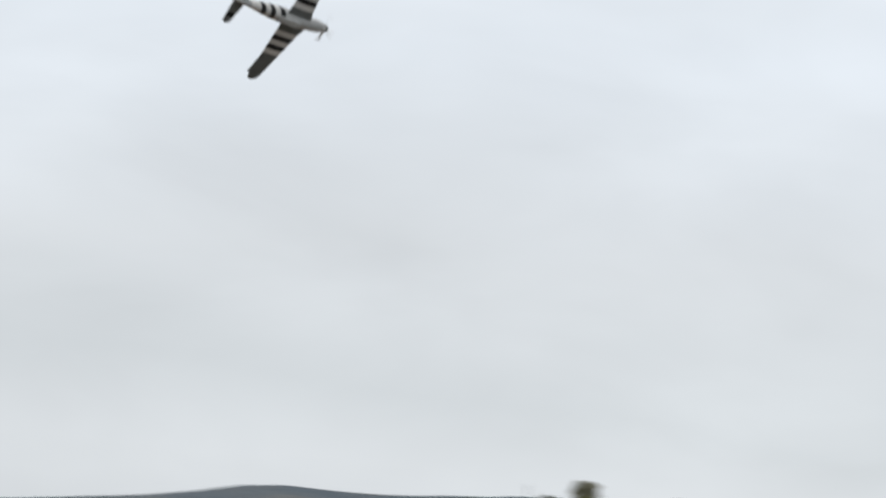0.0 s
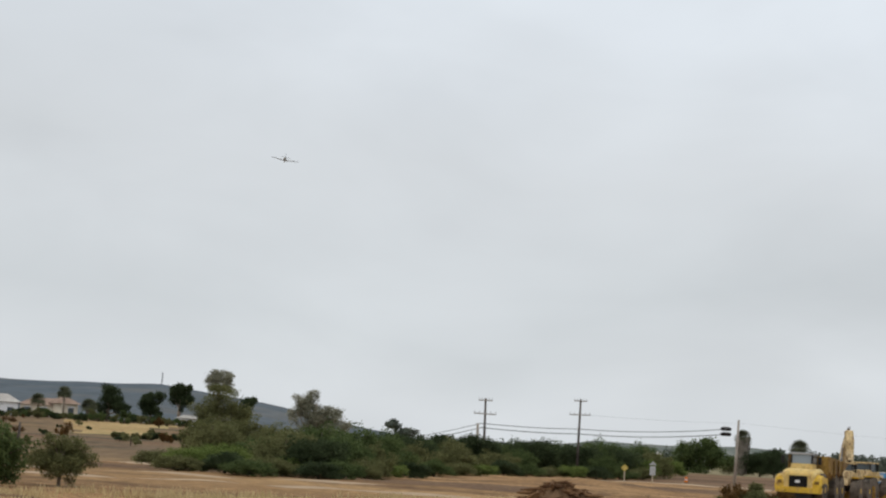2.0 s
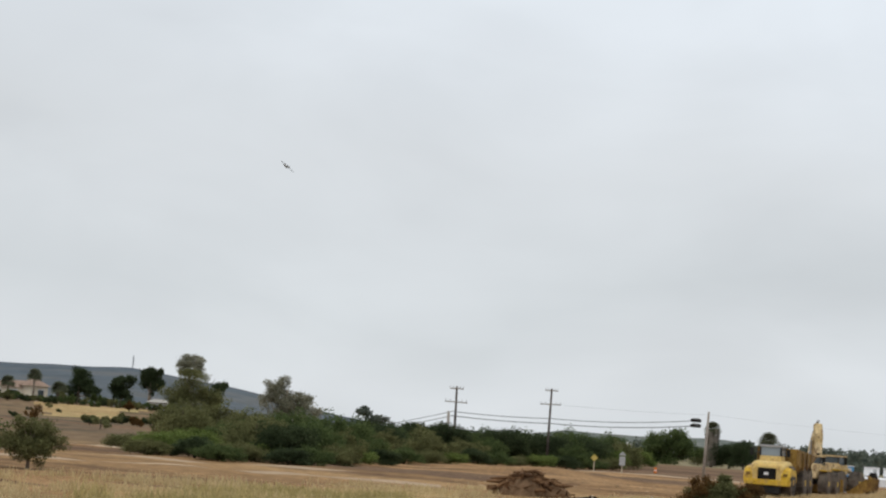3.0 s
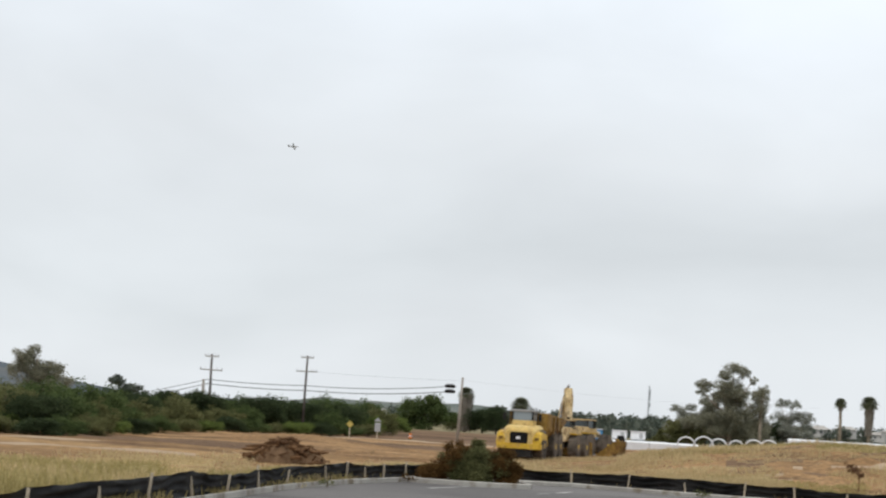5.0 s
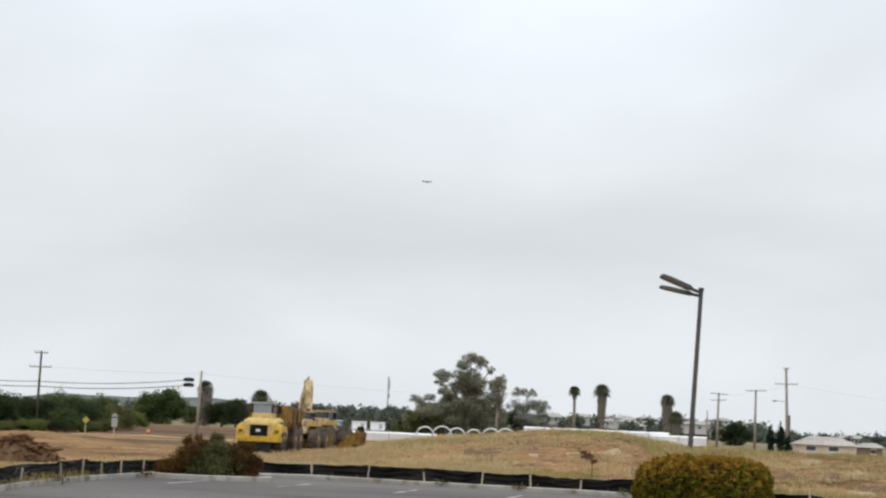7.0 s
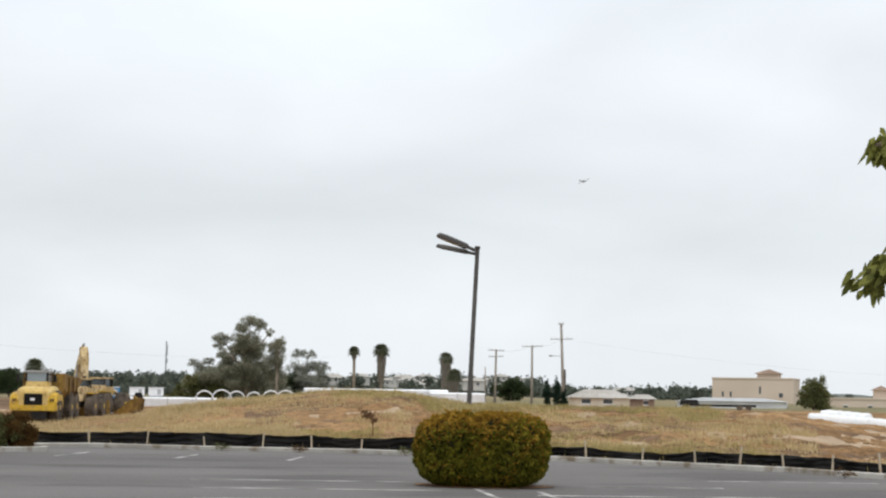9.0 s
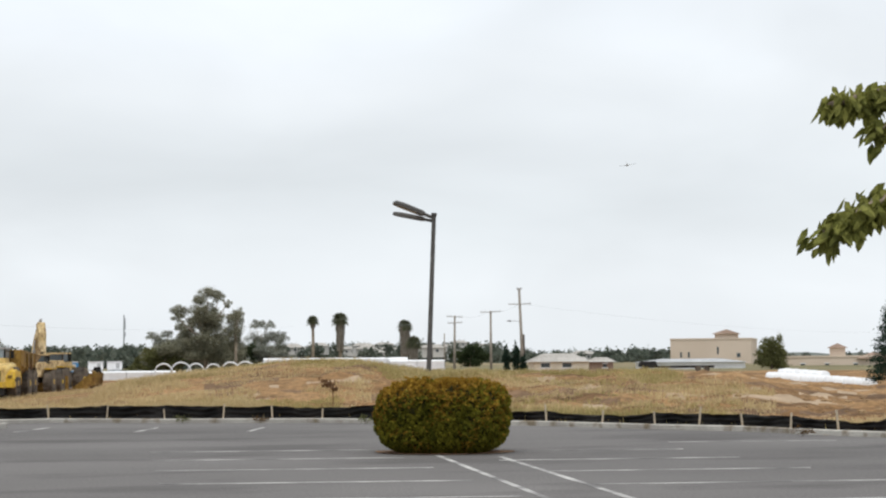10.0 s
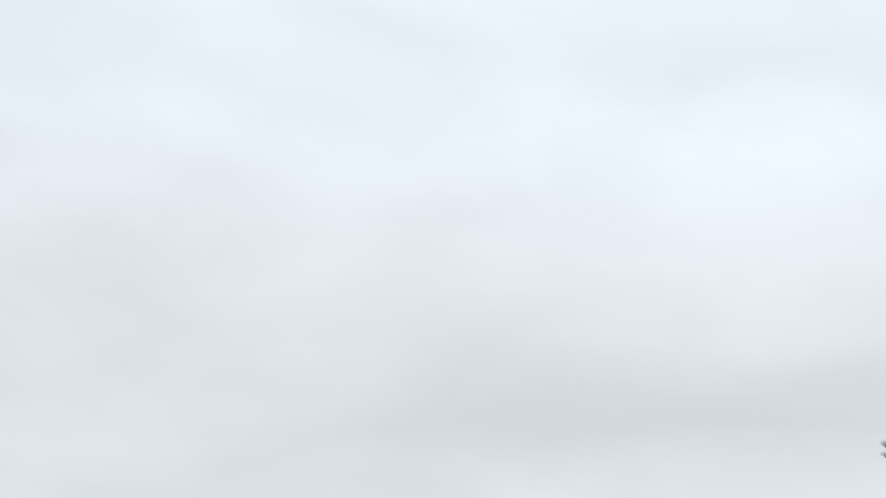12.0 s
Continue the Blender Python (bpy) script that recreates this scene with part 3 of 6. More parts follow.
def build_lot():
    inner = []
    for i, (x, y) in enumerate(FENCE):
        d = math.hypot(x, y)
        k = (d - (1.1 if x < -6 and y > 20 else 0.75)) / d
        inner.append((x * k, y * k))
    s = Shape()
    ring = inner + [(60, -40), (-60, -40)]
    n = len(ring)
    s.v = [(x, y, z) for z in (0.0, -0.25) for x, y in ring]
    s.f = [tuple(range(n)), tuple(range(2 * n - 1, n - 1, -1))] + [(i, i + n, (i + 1) % n + n, (i + 1) % n) for i in range(n)]
    s.m = [0] * len(s.f)
    part("pavement", s, M["asphalt"])
    tagged(bpy.data.objects["pavement"], "weathered grey asphalt of an empty parking lot", "pavement", kind="structure")
    c = Shape()
    rings = []
    for (x, y) in inner:
        d = Vector((x, y, 0)).normalized()
        o = Vector((x, y, 0))
        rings.append([o - d * 0.004 + Vector((0, 0, -0.1)), o - d * 0.004 + Vector((0, 0, 0.10)), o + d * 0.03 + Vector((0, 0, 0.125)), o + d * 0.17 + Vector((0, 0, 0.125)), o + d * 0.18 + Vector((0, 0, -0.1))])
    c.loft(rings)
    tagged(part("curb", c, M["concrete"], smooth=False), "pale concrete curb along the edge of the parking lot", "curb", kind="structure")
    lines = [((0.5, y), (4.75, y - 0.45)) for y in (21.2, 24.2, 27.3, 30.3, 33.2)] + [((6.15, y + 0.35), (10.2, y)) for y in (19.2, 22.2, 25.1, 28.2, 31.2)]
    lines += [((5.44, 30.4), (4.7, 15.0)), ((6.40, 29.6), (5.66, 15.0))]
    lines += [((0.5 - 0.1, 18.2), (4.7, 17.75)), ((-1.9, 47.6), (-2.6, 44.6)), ((0.9, 46.4), (0.3, 43.6)), ((-4.6, 46.6), (-5.3, 43.6)), ((3.6, 45.6), (3.0, 42.8)), ((10.8, 34.0), (14.2, 33.6)), ((10.4, 16.2), (6.0, 16.55))]
    for (x0, y0), (x1, y1) in lines:
        d = Vector((x1 - x0, y1 - y0, 0))
        l = Shape().box(((x0 + x1) / 2, (y0 + y1) / 2, 0.003), (d.length, 0.10, 0.006), math.degrees(math.atan2(d.y, d.x)))
        tagged(part("parking_line", l, M["paint"]), "worn white painted parking stall line on asphalt", "parking line", "parking stall lines", "structure")


build_ground()
build_lot()


# ---- plants ----
def rng(seed):
    return np.random.RandomState(seed)


def leaf_cloud(blobs, n, size, seed, slim=0.5, shell=0.45, droop=0.0):
    """Leaves scattered in ellipsoids (x, y, z, rx, ry, rz), denser towards their skins."""
    q = rng(seed)
    B = np.array(blobs, dtype=float)
    w = (B[:, 3] * B[:, 4] * B[:, 5]) ** 0.67
    k = q.choice(len(B), n, p=w / w.sum())
    d = q.normal(size=(n, 3))
    d /= np.linalg.norm(d, axis=1)[:, None]
    rad = (shell + (1 - shell) * q.rand(n) ** 0.6) * (1 + 0.22 * q.normal(size=n))
    c = B[k, :3] + d * rad[:, None] * B[k, 3:]
    a = q.normal(size=(n, 3))
    a[:, 2] -= droop * 2
    a /= np.linalg.norm(a, axis=1)[:, None]
    b = np.cross(a, q.normal(size=(n, 3)))
    b /= np.linalg.norm(b, axis=1)[:, None] + 1e-6
    s = size * (0.6 + 0.8 * q.rand(n))[:, None]
    V = np.stack([c - a * s, c + b * s * slim, c + a * s, c - b * s * slim], 1)
    return V.reshape(-1, 3)


def limbs(blobs, base_r, height, seed, lean=(0, 0)):
    s = Shape()
    q = rng(seed)
    top = Vector((lean[0], lean[1], height))
    pts = [Vector((0, 0, -0.4)), Vector((lean[0] * 0.2, lean[1] * 0.2, height * 0.3)), Vector((lean[0] * 0.55, lean[1] * 0.55, height * 0.65)), top]
    s.pipe(pts, [base_r * 1.25, base_r, base_r * 0.75, base_r * 0.3], 9)
    for b in blobs:
        c = Vector(b[:3])
        k = min(0.9, max(0.15, (c.z / height) * (0.45 + 0.2 * q.rand())))
        o = Vector((lean[0] * k, lean[1] * k, height * k))
        mid = o.lerp(c, 0.5) + Vector((0, 0, -0.08 * (c - o).length))
        s.pipe([o, mid, c], [base_r * 0.5, base_r * 0.32, base_r * 0.12], 6)
    return s


def tree(name, label, place, blobs, n, size, leaf, bark="bark", base_r=0.2, height=None, seed=1, slim=0.45, shell=0.4, group="", droop=0.0, category="tree", turn=0):
    t = thing(name, label, category, group, Matrix.Translation(place) @ Matrix.Rotation(radians(turn), 4, "Z"))
    h = height or max(b[2] for b in blobs)
    part("trunk", limbs(blobs, base_r, h, seed), M[bark], t, smooth=True)
    q = rng(seed + 900)
    sprigs = []          # each mass of leaves breaks up into smaller sprigs
    for b in blobs:
        sprigs.append((b[0], b[1], b[2], b[3] * 0.7, b[4] * 0.7, b[5] * 0.7))
        for _ in range(7):
            d = q.normal(size=3)
            d /= np.linalg.norm(d)
            f, k = 0.55 + 0.4 * q.rand(), 0.28 + 0.2 * q.rand()
            sprigs.append((b[0] + d[0] * b[3] * f, b[1] + d[1] * b[4] * f, max(0.08, b[2] + d[2] * b[5] * f), b[3] * k, b[4] * k, b[5] * k))
    quads("crown", leaf_cloud(sprigs, n, size, seed + 50, slim, shell, droop), M[leaf], t)
    return t


def bushy(w, h, d, k, seed):
    """Blobs of a rounded bush w wide, d deep and h high."""
    q = rng(seed)
    out = []
    for i in range(k):
        a, f = 6.2832 * q.rand(), math.sqrt(q.rand()) * 0.72
        x, y = math.cos(a) * f, math.sin(a) * f
        top = h * math.sqrt(max(0.1, 1 - f * f)) * (0.75 + 0.3 * q.rand())
        r = min(w, h) * (0.15 + 0.12 * q.rand())
        out.append((x * w / 2, y * d / 2, max(r * 0.6, (top - r) * (0.35 + 0.65 * q.rand() ** 0.5)), r * 1.25, r * 1.25, r))
    return out


def face(az):
    """A turn that makes a thing's x axis run to the right as seen from the camera's spot."""
    return Matrix.Rotation(radians(-az), 4, "Z")


# thicket and hedgerow: three bushes of each leaf, copied at their places
def thicket():
    kinds = {}
    for leaf, lab in (("green", "dense dark green bush in the thicket behind the field"), ("olive", "olive-green scrubby bush in the thicket behind the field"),
                      ("lush", "bright green leafy bush at the edge of the thicket"), ("dark", "very dark green rounded bush in the hedgerow")):
        kinds[leaf] = []
        for j in range(2):
            b = bushy(4.0, 3.0, 3.6, 26, 11 * j + len(leaf))
            o = tree("bush", lab, (0, -300, -50), b, 11500, 0.066, leaf, "dark_bark", 0.09, 2.0, 7 * j + len(leaf), 0.5, 0.35, "bushes of the thicket", 0.0, "bush")
            kinds[leaf].append(o)
    # bearing, distance, leaf, width, top elevation
    rows = [(-24.6, 88, "olive", 3.0, -0.55), (-23.6, 80, "lush", 3.2, -0.45), (-22.5, 82, "lush", 3.6, -0.15), (-21.4, 92, "green", 3.6, 0.05), (-23.0, 105, "olive", 4.6, 0.55), (-21.9, 118, "olive", 5.0, 0.75),
            (-20.6, 84, "olive", 3.8, 0.35), (-19.6, 83, "dark", 3.6, 0.15), (-18.7, 88, "green", 4.0, 0.40), (-18.0, 96, "green", 4.4, 0.58), (-19.2, 100, "green", 4.4, 0.55), (-17.3, 104, "green", 4.4, 0.40), (-20.9, 108, "olive", 4.5, 0.52),
            (-16.6, 112, "olive", 4.0, 0.02), (-16.0, 125, "green", 4.4, 0.22), (-15.2, 122, "olive", 4.6, 0.20), (-14.5, 135, "dark", 5.0, 0.30), (-13.8, 130, "olive", 4.0, 0.0), (-13.2, 150, "green", 5.5, 0.30), (-12.5, 148, "dark", 5.5, 0.38),
            (-11.8, 158, "green", 5.5, 0.45), (-11.1, 155, "dark", 5.2, 0.36), (-10.5, 165, "green", 5.5, 0.44), (-9.8, 165, "dark", 5.5, 0.42), (-9.2, 175, "green", 5.5, 0.45), (-8.7, 170, "olive", 4.2, 0.12), (-8.2, 185, "lush", 4.5, 0.10),
            (-5.3, 240, "dark", 6.5, 0.45), (-4.85, 236, "dark", 4.5, 0.38), (-5.9, 245, "olive", 6, 0.30), (-15.6, 140, "dark", 5.0, 0.32), (-17.0, 122, "dark", 5.0, 0.48)]
    for i, (az, r, leaf, w, el) in enumerate(rows):
        o = kinds[leaf][i % 2]
        g = ground_z(az, r)
        h = up(r, el + (0.24 if az > -16.4 else 0.12) + 0.12 * math.sin(i * 2.1)) - g
        copy_thing(o, Matrix.Translation(P(az, r, g - 0.05)) @ Matrix.Rotation(i * 2.4, 4, "Z") @ Matrix.Diagonal((w / 4.0, w / 4.0, h / 2.6, 1)))
    # low brush that closes the foot of the thicket
    for i, az in enumerate(np.arange(-24.0, -8.4, 0.75)):
        r = float(np.interp(az, [-24, -21, -18, -16, -13, -9], [76, 79, 84, 104, 136, 158])) + 3 * math.sin(i * 1.7)
        o = kinds[("olive", "green", "dark", "lush")[(i * 7) % 4]][i % 2]
        copy_thing(o, Matrix.Translation(at(az, r, -0.05)) @ Matrix.Rotation(i * 1.3, 4, "Z") @ Matrix.Diagonal((0.45 + r / 400, 0.45 + r / 400, 0.22 + 0.10 * math.sin(i) ** 2 + r / 900, 1)))
    # the pattern bushes themselves take places too
    spots = [(-13.0, 140, 0.9), (-10.2, 150, 0.8), (-20.2, 95, 0.9), (-17.9, 90, 0.7), (-12.2, 160, 1.0), (-9.0, 168, 0.8), (-16.3, 118, 0.9), (-11.5, 168, 1.0)]
    for o, (az, r, k) in zip([o for g in kinds.values() for o in g], spots):
        o.matrix_world = Matrix.Translation(at(az, r, -0.05)) @ Matrix.Diagonal((k, k, k, 1))


thicket()

# single trees
r = 150
tree("eucalyptus_tree", "tall open eucalyptus with sunlit grey-green crown above the thicket", at(-19.7, r),
     [(-1.3, 0, 5.0, 0.9, 1.0, 0.8), (-0.5, 0.3, 5.2, 0.8, 1.0, 0.7), (-1.7, 0, 4.0, 1.0, 1.1, 0.9), (0.2, 0.2, 4.2, 1.0, 1.1, 0.8), (1.4, 0, 4.2, 1.1, 1.1, 0.7), (2.2, 0, 3.2, 1.0, 1.1, 0.9), (0.6, 0, 2.9, 1.4, 1.3, 1.0), (-0.9, 0, 2.7, 1.4, 1.3, 1.0), (1.6, 0, 2.0, 1.9, 1.3, 1.2), (-0.6, 0, 1.5, 2.4, 1.5, 1.2), (0.2, 0, 3.6, 1.9, 1.4, 1.2), (-0.9, 0, 4.5, 1.4, 1.2, 1.0)],
     26000, 0.075, "euc", "bark", 0.2, 4.8, 3, shell=0.25)
r = 240
tree("eucalyptus_tree", "tall eucalyptus with a round pale crown on the hillside", at(-22.9, r), [(-0.6, 0, 7.3, 1.5, 1.5, 1.2), (0.7, 0, 7.4, 1.4, 1.4, 1.1), (0.2, 0, 6.3, 1.9, 1.6, 1.0), (1.4, 0, 6.2, 1.2, 1.2, 1.1), (-0.9, 0, 6.2, 1.0, 1.2, 0.9)], 7500, 0.11, "euc", "bark", 0.24, 7.0, 4, shell=0.55)
tree("tree", "broad olive-brown tree below the round eucalyptus", at(-22.8, r - 12), [(-2.2, 0, 2.8, 2.2, 2, 1.9), (0.5, 0, 3.6, 2.8, 2.2, 2.0), (2.4, 0, 2.6, 2.2, 2, 1.8), (0, 0, 1.6, 3.4, 2.2, 1.5), (-0.4, 0, 5.0, 1.8, 1.6, 1.2)], 13000, 0.12, "olive", "bark", 0.25, 3.4, 5)
tree("tree", "dark green tree beside the round eucalyptus", at(-22.0, r), [(0, 0, 4.4, 1.3, 1.3, 1.7), (-0.7, 0, 3.0, 1.6, 1.3, 1.4)], 4500, 0.15, "dark", "dark_bark", 0.2, 4.2, 6)
tree("tree", "dark upright tree on top of the hillside", at(-24.1, r), [(0, 0, 4.6, 1.4, 1.3, 1.2), (-0.8, 0, 3.4, 1.1, 1.1, 1.2), (0.7, 0, 3.2, 1.2, 1.1, 1.3), (1.2, 0, 4.9, 0.7, 0.7, 0.6)], 6500, 0.14, "dark", "bark", 0.22, 4.6, 8, group="hillside trees")
tree("tree", "dark rounded tree on top of the hillside", at(-25.0, r), [(0.6, 0, 3.1, 1.3, 1.2, 1.4), (-1.1, 0, 2.6, 1.2, 1.1, 1.2), (0.2, 0, 1.7, 1.5, 1.2, 1.0)], 5800, 0.14, "dark", "bark", 0.2, 2.9, 9, group="hillside trees")
tree("tree", "dark broad tree beside the houses on the hillside", at(-26.35, r), [(0, 0, 3.7, 1.5, 1.4, 1.2), (0.6, 0, 2.6, 1.6, 1.4, 1.3), (1.9, 0, 1.6, 1.6, 1.4, 1.3), (-0.6, 0, 1.6, 1.4, 1.3, 1.2)], 7500, 0.14, "dark", "bark", 0.22, 3.6, 10, group="hillside trees")
for i, (az, el, w) in enumerate([(-27.3, 0.10, 4), (-26.6, 0.02, 4), (-28.2, 0.22, 5), (-29.0, 0.05, 4), (-25.6, 0.05, 4), (-24.7, 0.0, 4), (-23.8, -0.2, 4), (-27.0, -0.05, 5), (-24.3, -0.55, 2.6), (-24.0, -0.62, 2.4), (-25.2, -0.60, 2.6), (-23.4, -0.45, 3.0), (-25.9, -0.30, 2.0), (-24.9, -0.38, 2.2)]):
    rr = 228 if i < 8 else 150
    h = max(0.8, up(rr, el) - ground_z(az, rr))
    tree("bush", "dark scrub bush on the dry hillside", at(az, rr), bushy(w, h, w, 7, i + 70), 2200, 0.13, ("olive", "dark")[i % 2], "dark_bark", 0.08, h * 0.6, i + 30, group="hillside scrub", category="bush")
for i in range(26):
    az = -29.6 + 0.27 * i
    rr = 226 - 9 * math.sin(i * 1.9) ** 2
    w = 2.0 + 1.2 * math.sin(i * 2.7) ** 2
    tree("bush", "dense dark shrub along the brow of the dry hillside", at(az, rr, -0.1), bushy(w, w * 0.5, w * 0.8, 7, i + 400), 1500, 0.10, ("dark", "olive", "green")[i % 3], "dark_bark", 0.06, w * 0.3, i + 430, group="brow shrubs", category="bush")
tree("bush", "rusty orange shrub on the dry hillside", at(-24.7, 205, -0.1), bushy(1.4, 2.0, 1.2, 8, 77), 1600, 0.08, "rust_leaf", "dark_bark", 0.05, 1.2, 78, category="bush")
q = rng(88)
for i in range(30):
    az, rr = -30.5 + 8.5 * q.rand(), 118 + 110 * q.rand()
    w = 0.8 + 1.8 * q.rand()
    tree("bush", "small dry scrub bush scattered on the hillside", at(az, rr), bushy(w, w * 0.55, w, 5, i + 200), 500, 0.09, ("olive", "dark", "rust_leaf")[i % 3], "dark_bark", 0.04, w * 0.35, i + 300, group="scattered hillside scrub", category="bush")
for i, (az, el, w) in enumerate(((-29.0, 0.62, 2.6), (-28.4, 0.70, 2.0), (-27.2, 0.55, 3.0), (-30.4, 0.75, 3.2), (-25.75, 0.75, 2.6), (-25.4, 0.62, 3.0), (-23.4, 0.62, 3.2), (-27.9, 0.50, 1.8))):
    h = up(238, el) - ground_z(az, 238)
    tree("tree", "dark garden tree beside the hillside houses", at(az, 238), bushy(w, h, w, 9, i + 140), 3600, 0.14, ("dark", "green", "olive")[i % 3], "dark_bark", 0.12, h * 0.7, i + 160, group="garden trees")
tree("bush", "dark green dense bush at the near edge of the field", at(-30.2, 46), bushy(3.6, 2.0, 2.6, 18, 5), 11000, 0.05, "green", "dark_bark", 0.07, 1.4, 41, category="bush")
tree("bush", "lush green top of the dense bush beside the field", at(-31.4, 48), bushy(3.4, 2.6, 2.6, 18, 6), 9000, 0.07, "olive", "dark_bark", 0.07, 1.6, 42, category="bush")
tree("bush", "airy olive-green bush at the near edge of the field", at(-27.7, 51), bushy(1.75, 1.85, 1.5, 14, 7), 17000, 0.034, "olive", "bark", 0.05, 1.2, 43, shell=0.2, category="bush")
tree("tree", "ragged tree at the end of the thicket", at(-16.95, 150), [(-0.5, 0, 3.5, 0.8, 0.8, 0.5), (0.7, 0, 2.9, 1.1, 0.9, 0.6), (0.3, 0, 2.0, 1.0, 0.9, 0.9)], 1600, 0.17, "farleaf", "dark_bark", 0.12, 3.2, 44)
tree("tree", "large round dark green tree behind the dirt road", at(-7.2, 230), [(-2.4, 0, 2.2, 1.9, 1.8, 1.9), (-0.6, 0, 3.2, 2.0, 1.8, 1.6), (1.2, 0, 3.0, 2.0, 1.8, 1.6), (2.7, 0, 1.9, 1.7, 1.6, 1.6), (0, 0, 1.6, 3.2, 2, 1.5)], 17000, 0.14, "green", "dark_bark", 0.25, 3.0, 45)
r = 200


def lobes(rows, seed):
    """Leaf masses from (across, height, half width, half height), set to and fro in depth."""
    q = rng(seed)
    return [(x, 1.1 * q.normal(), z * 1.035, w * 1.28, 0.65 * (w + h), h * 1.22) for x, z, w, h in rows]


tree("eucalyptus_tree", "large spreading eucalyptus with open lobed crown", at(2.65, r),
     lobes([(0.3, 9.1, 1.0, 0.75), (-0.8, 8.4, 0.75, 0.7), (1.5, 8.6, 0.65, 0.5), (-1.2, 7.2, 0.9, 0.85), (0.4, 7.4, 0.8, 0.65), (2.3, 7.8, 0.45, 0.4), (1.4, 6.5, 0.95, 0.8),
            (-2.7, 6.9, 0.95, 0.7), (-3.2, 6.3, 0.6, 0.55), (-2.5, 5.5, 0.7, 0.6), (-0.8, 5.7, 1.2, 1.0), (0.6, 5.2, 1.2, 1.1), (-2.5, 4.0, 1.2, 0.9), (-0.7, 3.4, 1.6, 1.1), (1.4, 3.6, 1.3, 1.1), (-3.8, 2.7, 1.9, 0.9), (0.0, 2.0, 2.6, 0.9), (-0.1, 6.5, 1.3, 1.1), (0.3, 4.3, 1.8, 1.2), (-2.3, 4.9, 0.9, 0.9), (-0.4, 2.7, 3.2, 1.2)], 12),
     56000, 0.085, "euc", "bark", 0.26, 7.6, 12, shell=0.25)
tree("eucalyptus_tree", "upright eucalyptus beside the large spreading one", at(3.62, r - 3),
     lobes([(0.2, 6.6, 0.65, 0.6), (-0.3, 6.0, 0.8, 0.9), (0.4, 5.2, 0.7, 0.9), (-0.2, 4.3, 1.0, 1.1), (0.2, 3.1, 1.0, 1.2), (0, 1.8, 1.3, 1.1)], 13), 13000, 0.08, "euc", "bark", 0.2, 5.8, 13, shell=0.3)
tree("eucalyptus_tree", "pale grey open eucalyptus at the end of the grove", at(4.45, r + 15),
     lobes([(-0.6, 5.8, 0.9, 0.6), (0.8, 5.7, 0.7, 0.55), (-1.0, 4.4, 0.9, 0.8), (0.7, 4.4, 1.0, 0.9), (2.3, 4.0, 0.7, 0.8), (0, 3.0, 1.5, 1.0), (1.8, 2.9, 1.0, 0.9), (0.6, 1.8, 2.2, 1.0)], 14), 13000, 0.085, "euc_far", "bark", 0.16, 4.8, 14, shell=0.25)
# the haze over this farther tree is put into its paler leaf colour
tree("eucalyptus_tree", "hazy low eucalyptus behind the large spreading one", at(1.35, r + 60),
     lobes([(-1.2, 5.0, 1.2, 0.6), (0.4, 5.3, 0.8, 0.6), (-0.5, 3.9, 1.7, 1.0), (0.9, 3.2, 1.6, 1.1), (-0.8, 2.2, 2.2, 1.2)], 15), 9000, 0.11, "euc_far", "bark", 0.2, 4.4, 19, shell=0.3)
tree("tree", "low spreading olive tree at the foot of the eucalyptus grove", at(1.35, r), [(-1.6, 0, 2.2, 1.5, 1.3, 1.0), (0.2, 0, 2.8, 1.5, 1.3, 1.1), (1.5, 0, 2.0, 1.6, 1.3, 1.1), (-0.2, 0, 1.2, 2.4, 1.4, 0.9)], 8000, 0.12, "olive", "bark", 0.16, 2.4, 15)
for i, (az, el, w, lf) in enumerate(((1.0, 0.80, 3.2, "euc"), (1.9, 1.10, 3.6, "olive"), (2.6, 1.15, 3.8, "dark"), (3.2, 1.20, 3.4, "euc"), (3.9, 1.05, 3.4, "dark"), (4.5, 0.85, 3.2, "euc_far"), (5.1, 0.72, 3.4, "euc_far"), (0.5, 0.40, 3.0, "olive"))):
    h = up(206, el) - ground_z(az, 206)
    tree("bush", "dense grey-green undergrowth at the foot of the eucalyptus grove", at(az, 206), bushy(w, h, w * 0.8, 12, i + 500), 5200, 0.12, lf, "dark_bark", 0.1, h * 0.6, i + 520, group="grove undergrowth", category="bush")
tree("bush", "yellow-green bush beside the white sheds", at(0.25, 185), bushy(2.6, 1.3, 2, 8, 3), 1600, 0.15, "olive", "bark", 0.08, 0.9, 16, category="bush")
tree("tree", "round green tree in front of the tan building", at(20.95, 200), [(-0.9, 0, 1.7, 1.3, 1.2, 1.5), (0.6, 0, 2.3, 1.3, 1.2, 1.5), (1.2, 0, 1.4, 1.2, 1.2, 1.3), (0, 0, 0.9, 1.8, 1.3, 1.0)], 5500, 0.15, "olive", "bark", 0.14, 2.3, 17)
tree("tree", "dark green tree behind the power poles", at(11.25, 260), [(-1.4, 0, 1.9, 1.6, 1.5, 1.1), (0.6, 0, 2.3, 1.7, 1.5, 1.2), (1.9, 0, 1.6, 1.4, 1.3, 1.1), (0, 0, 1.0, 2.6, 1.5, 1.0)], 3200, 0.22, "dark", "bark", 0.16, 2.0, 18)
for i, (az, el) in enumerate(((12.42, 0.67), (12.72, 0.72), (12.98, 0.30))):
    h = up(190, el) - ground_z(az, 190)
    tree("cypress_tree", "slim dark columnar cypress beside a power pole", at(az, 190), [(0, 0, h * k, 0.55 * w, 0.55 * w, h * 0.2) for k, w in ((0.2, 0.8), (0.4, 0.95), (0.6, 0.85), (0.8, 0.5))], 1500, 0.12, "conifer", "dark_bark", 0.08, h * 0.9, 20 + i, group="cypresses")
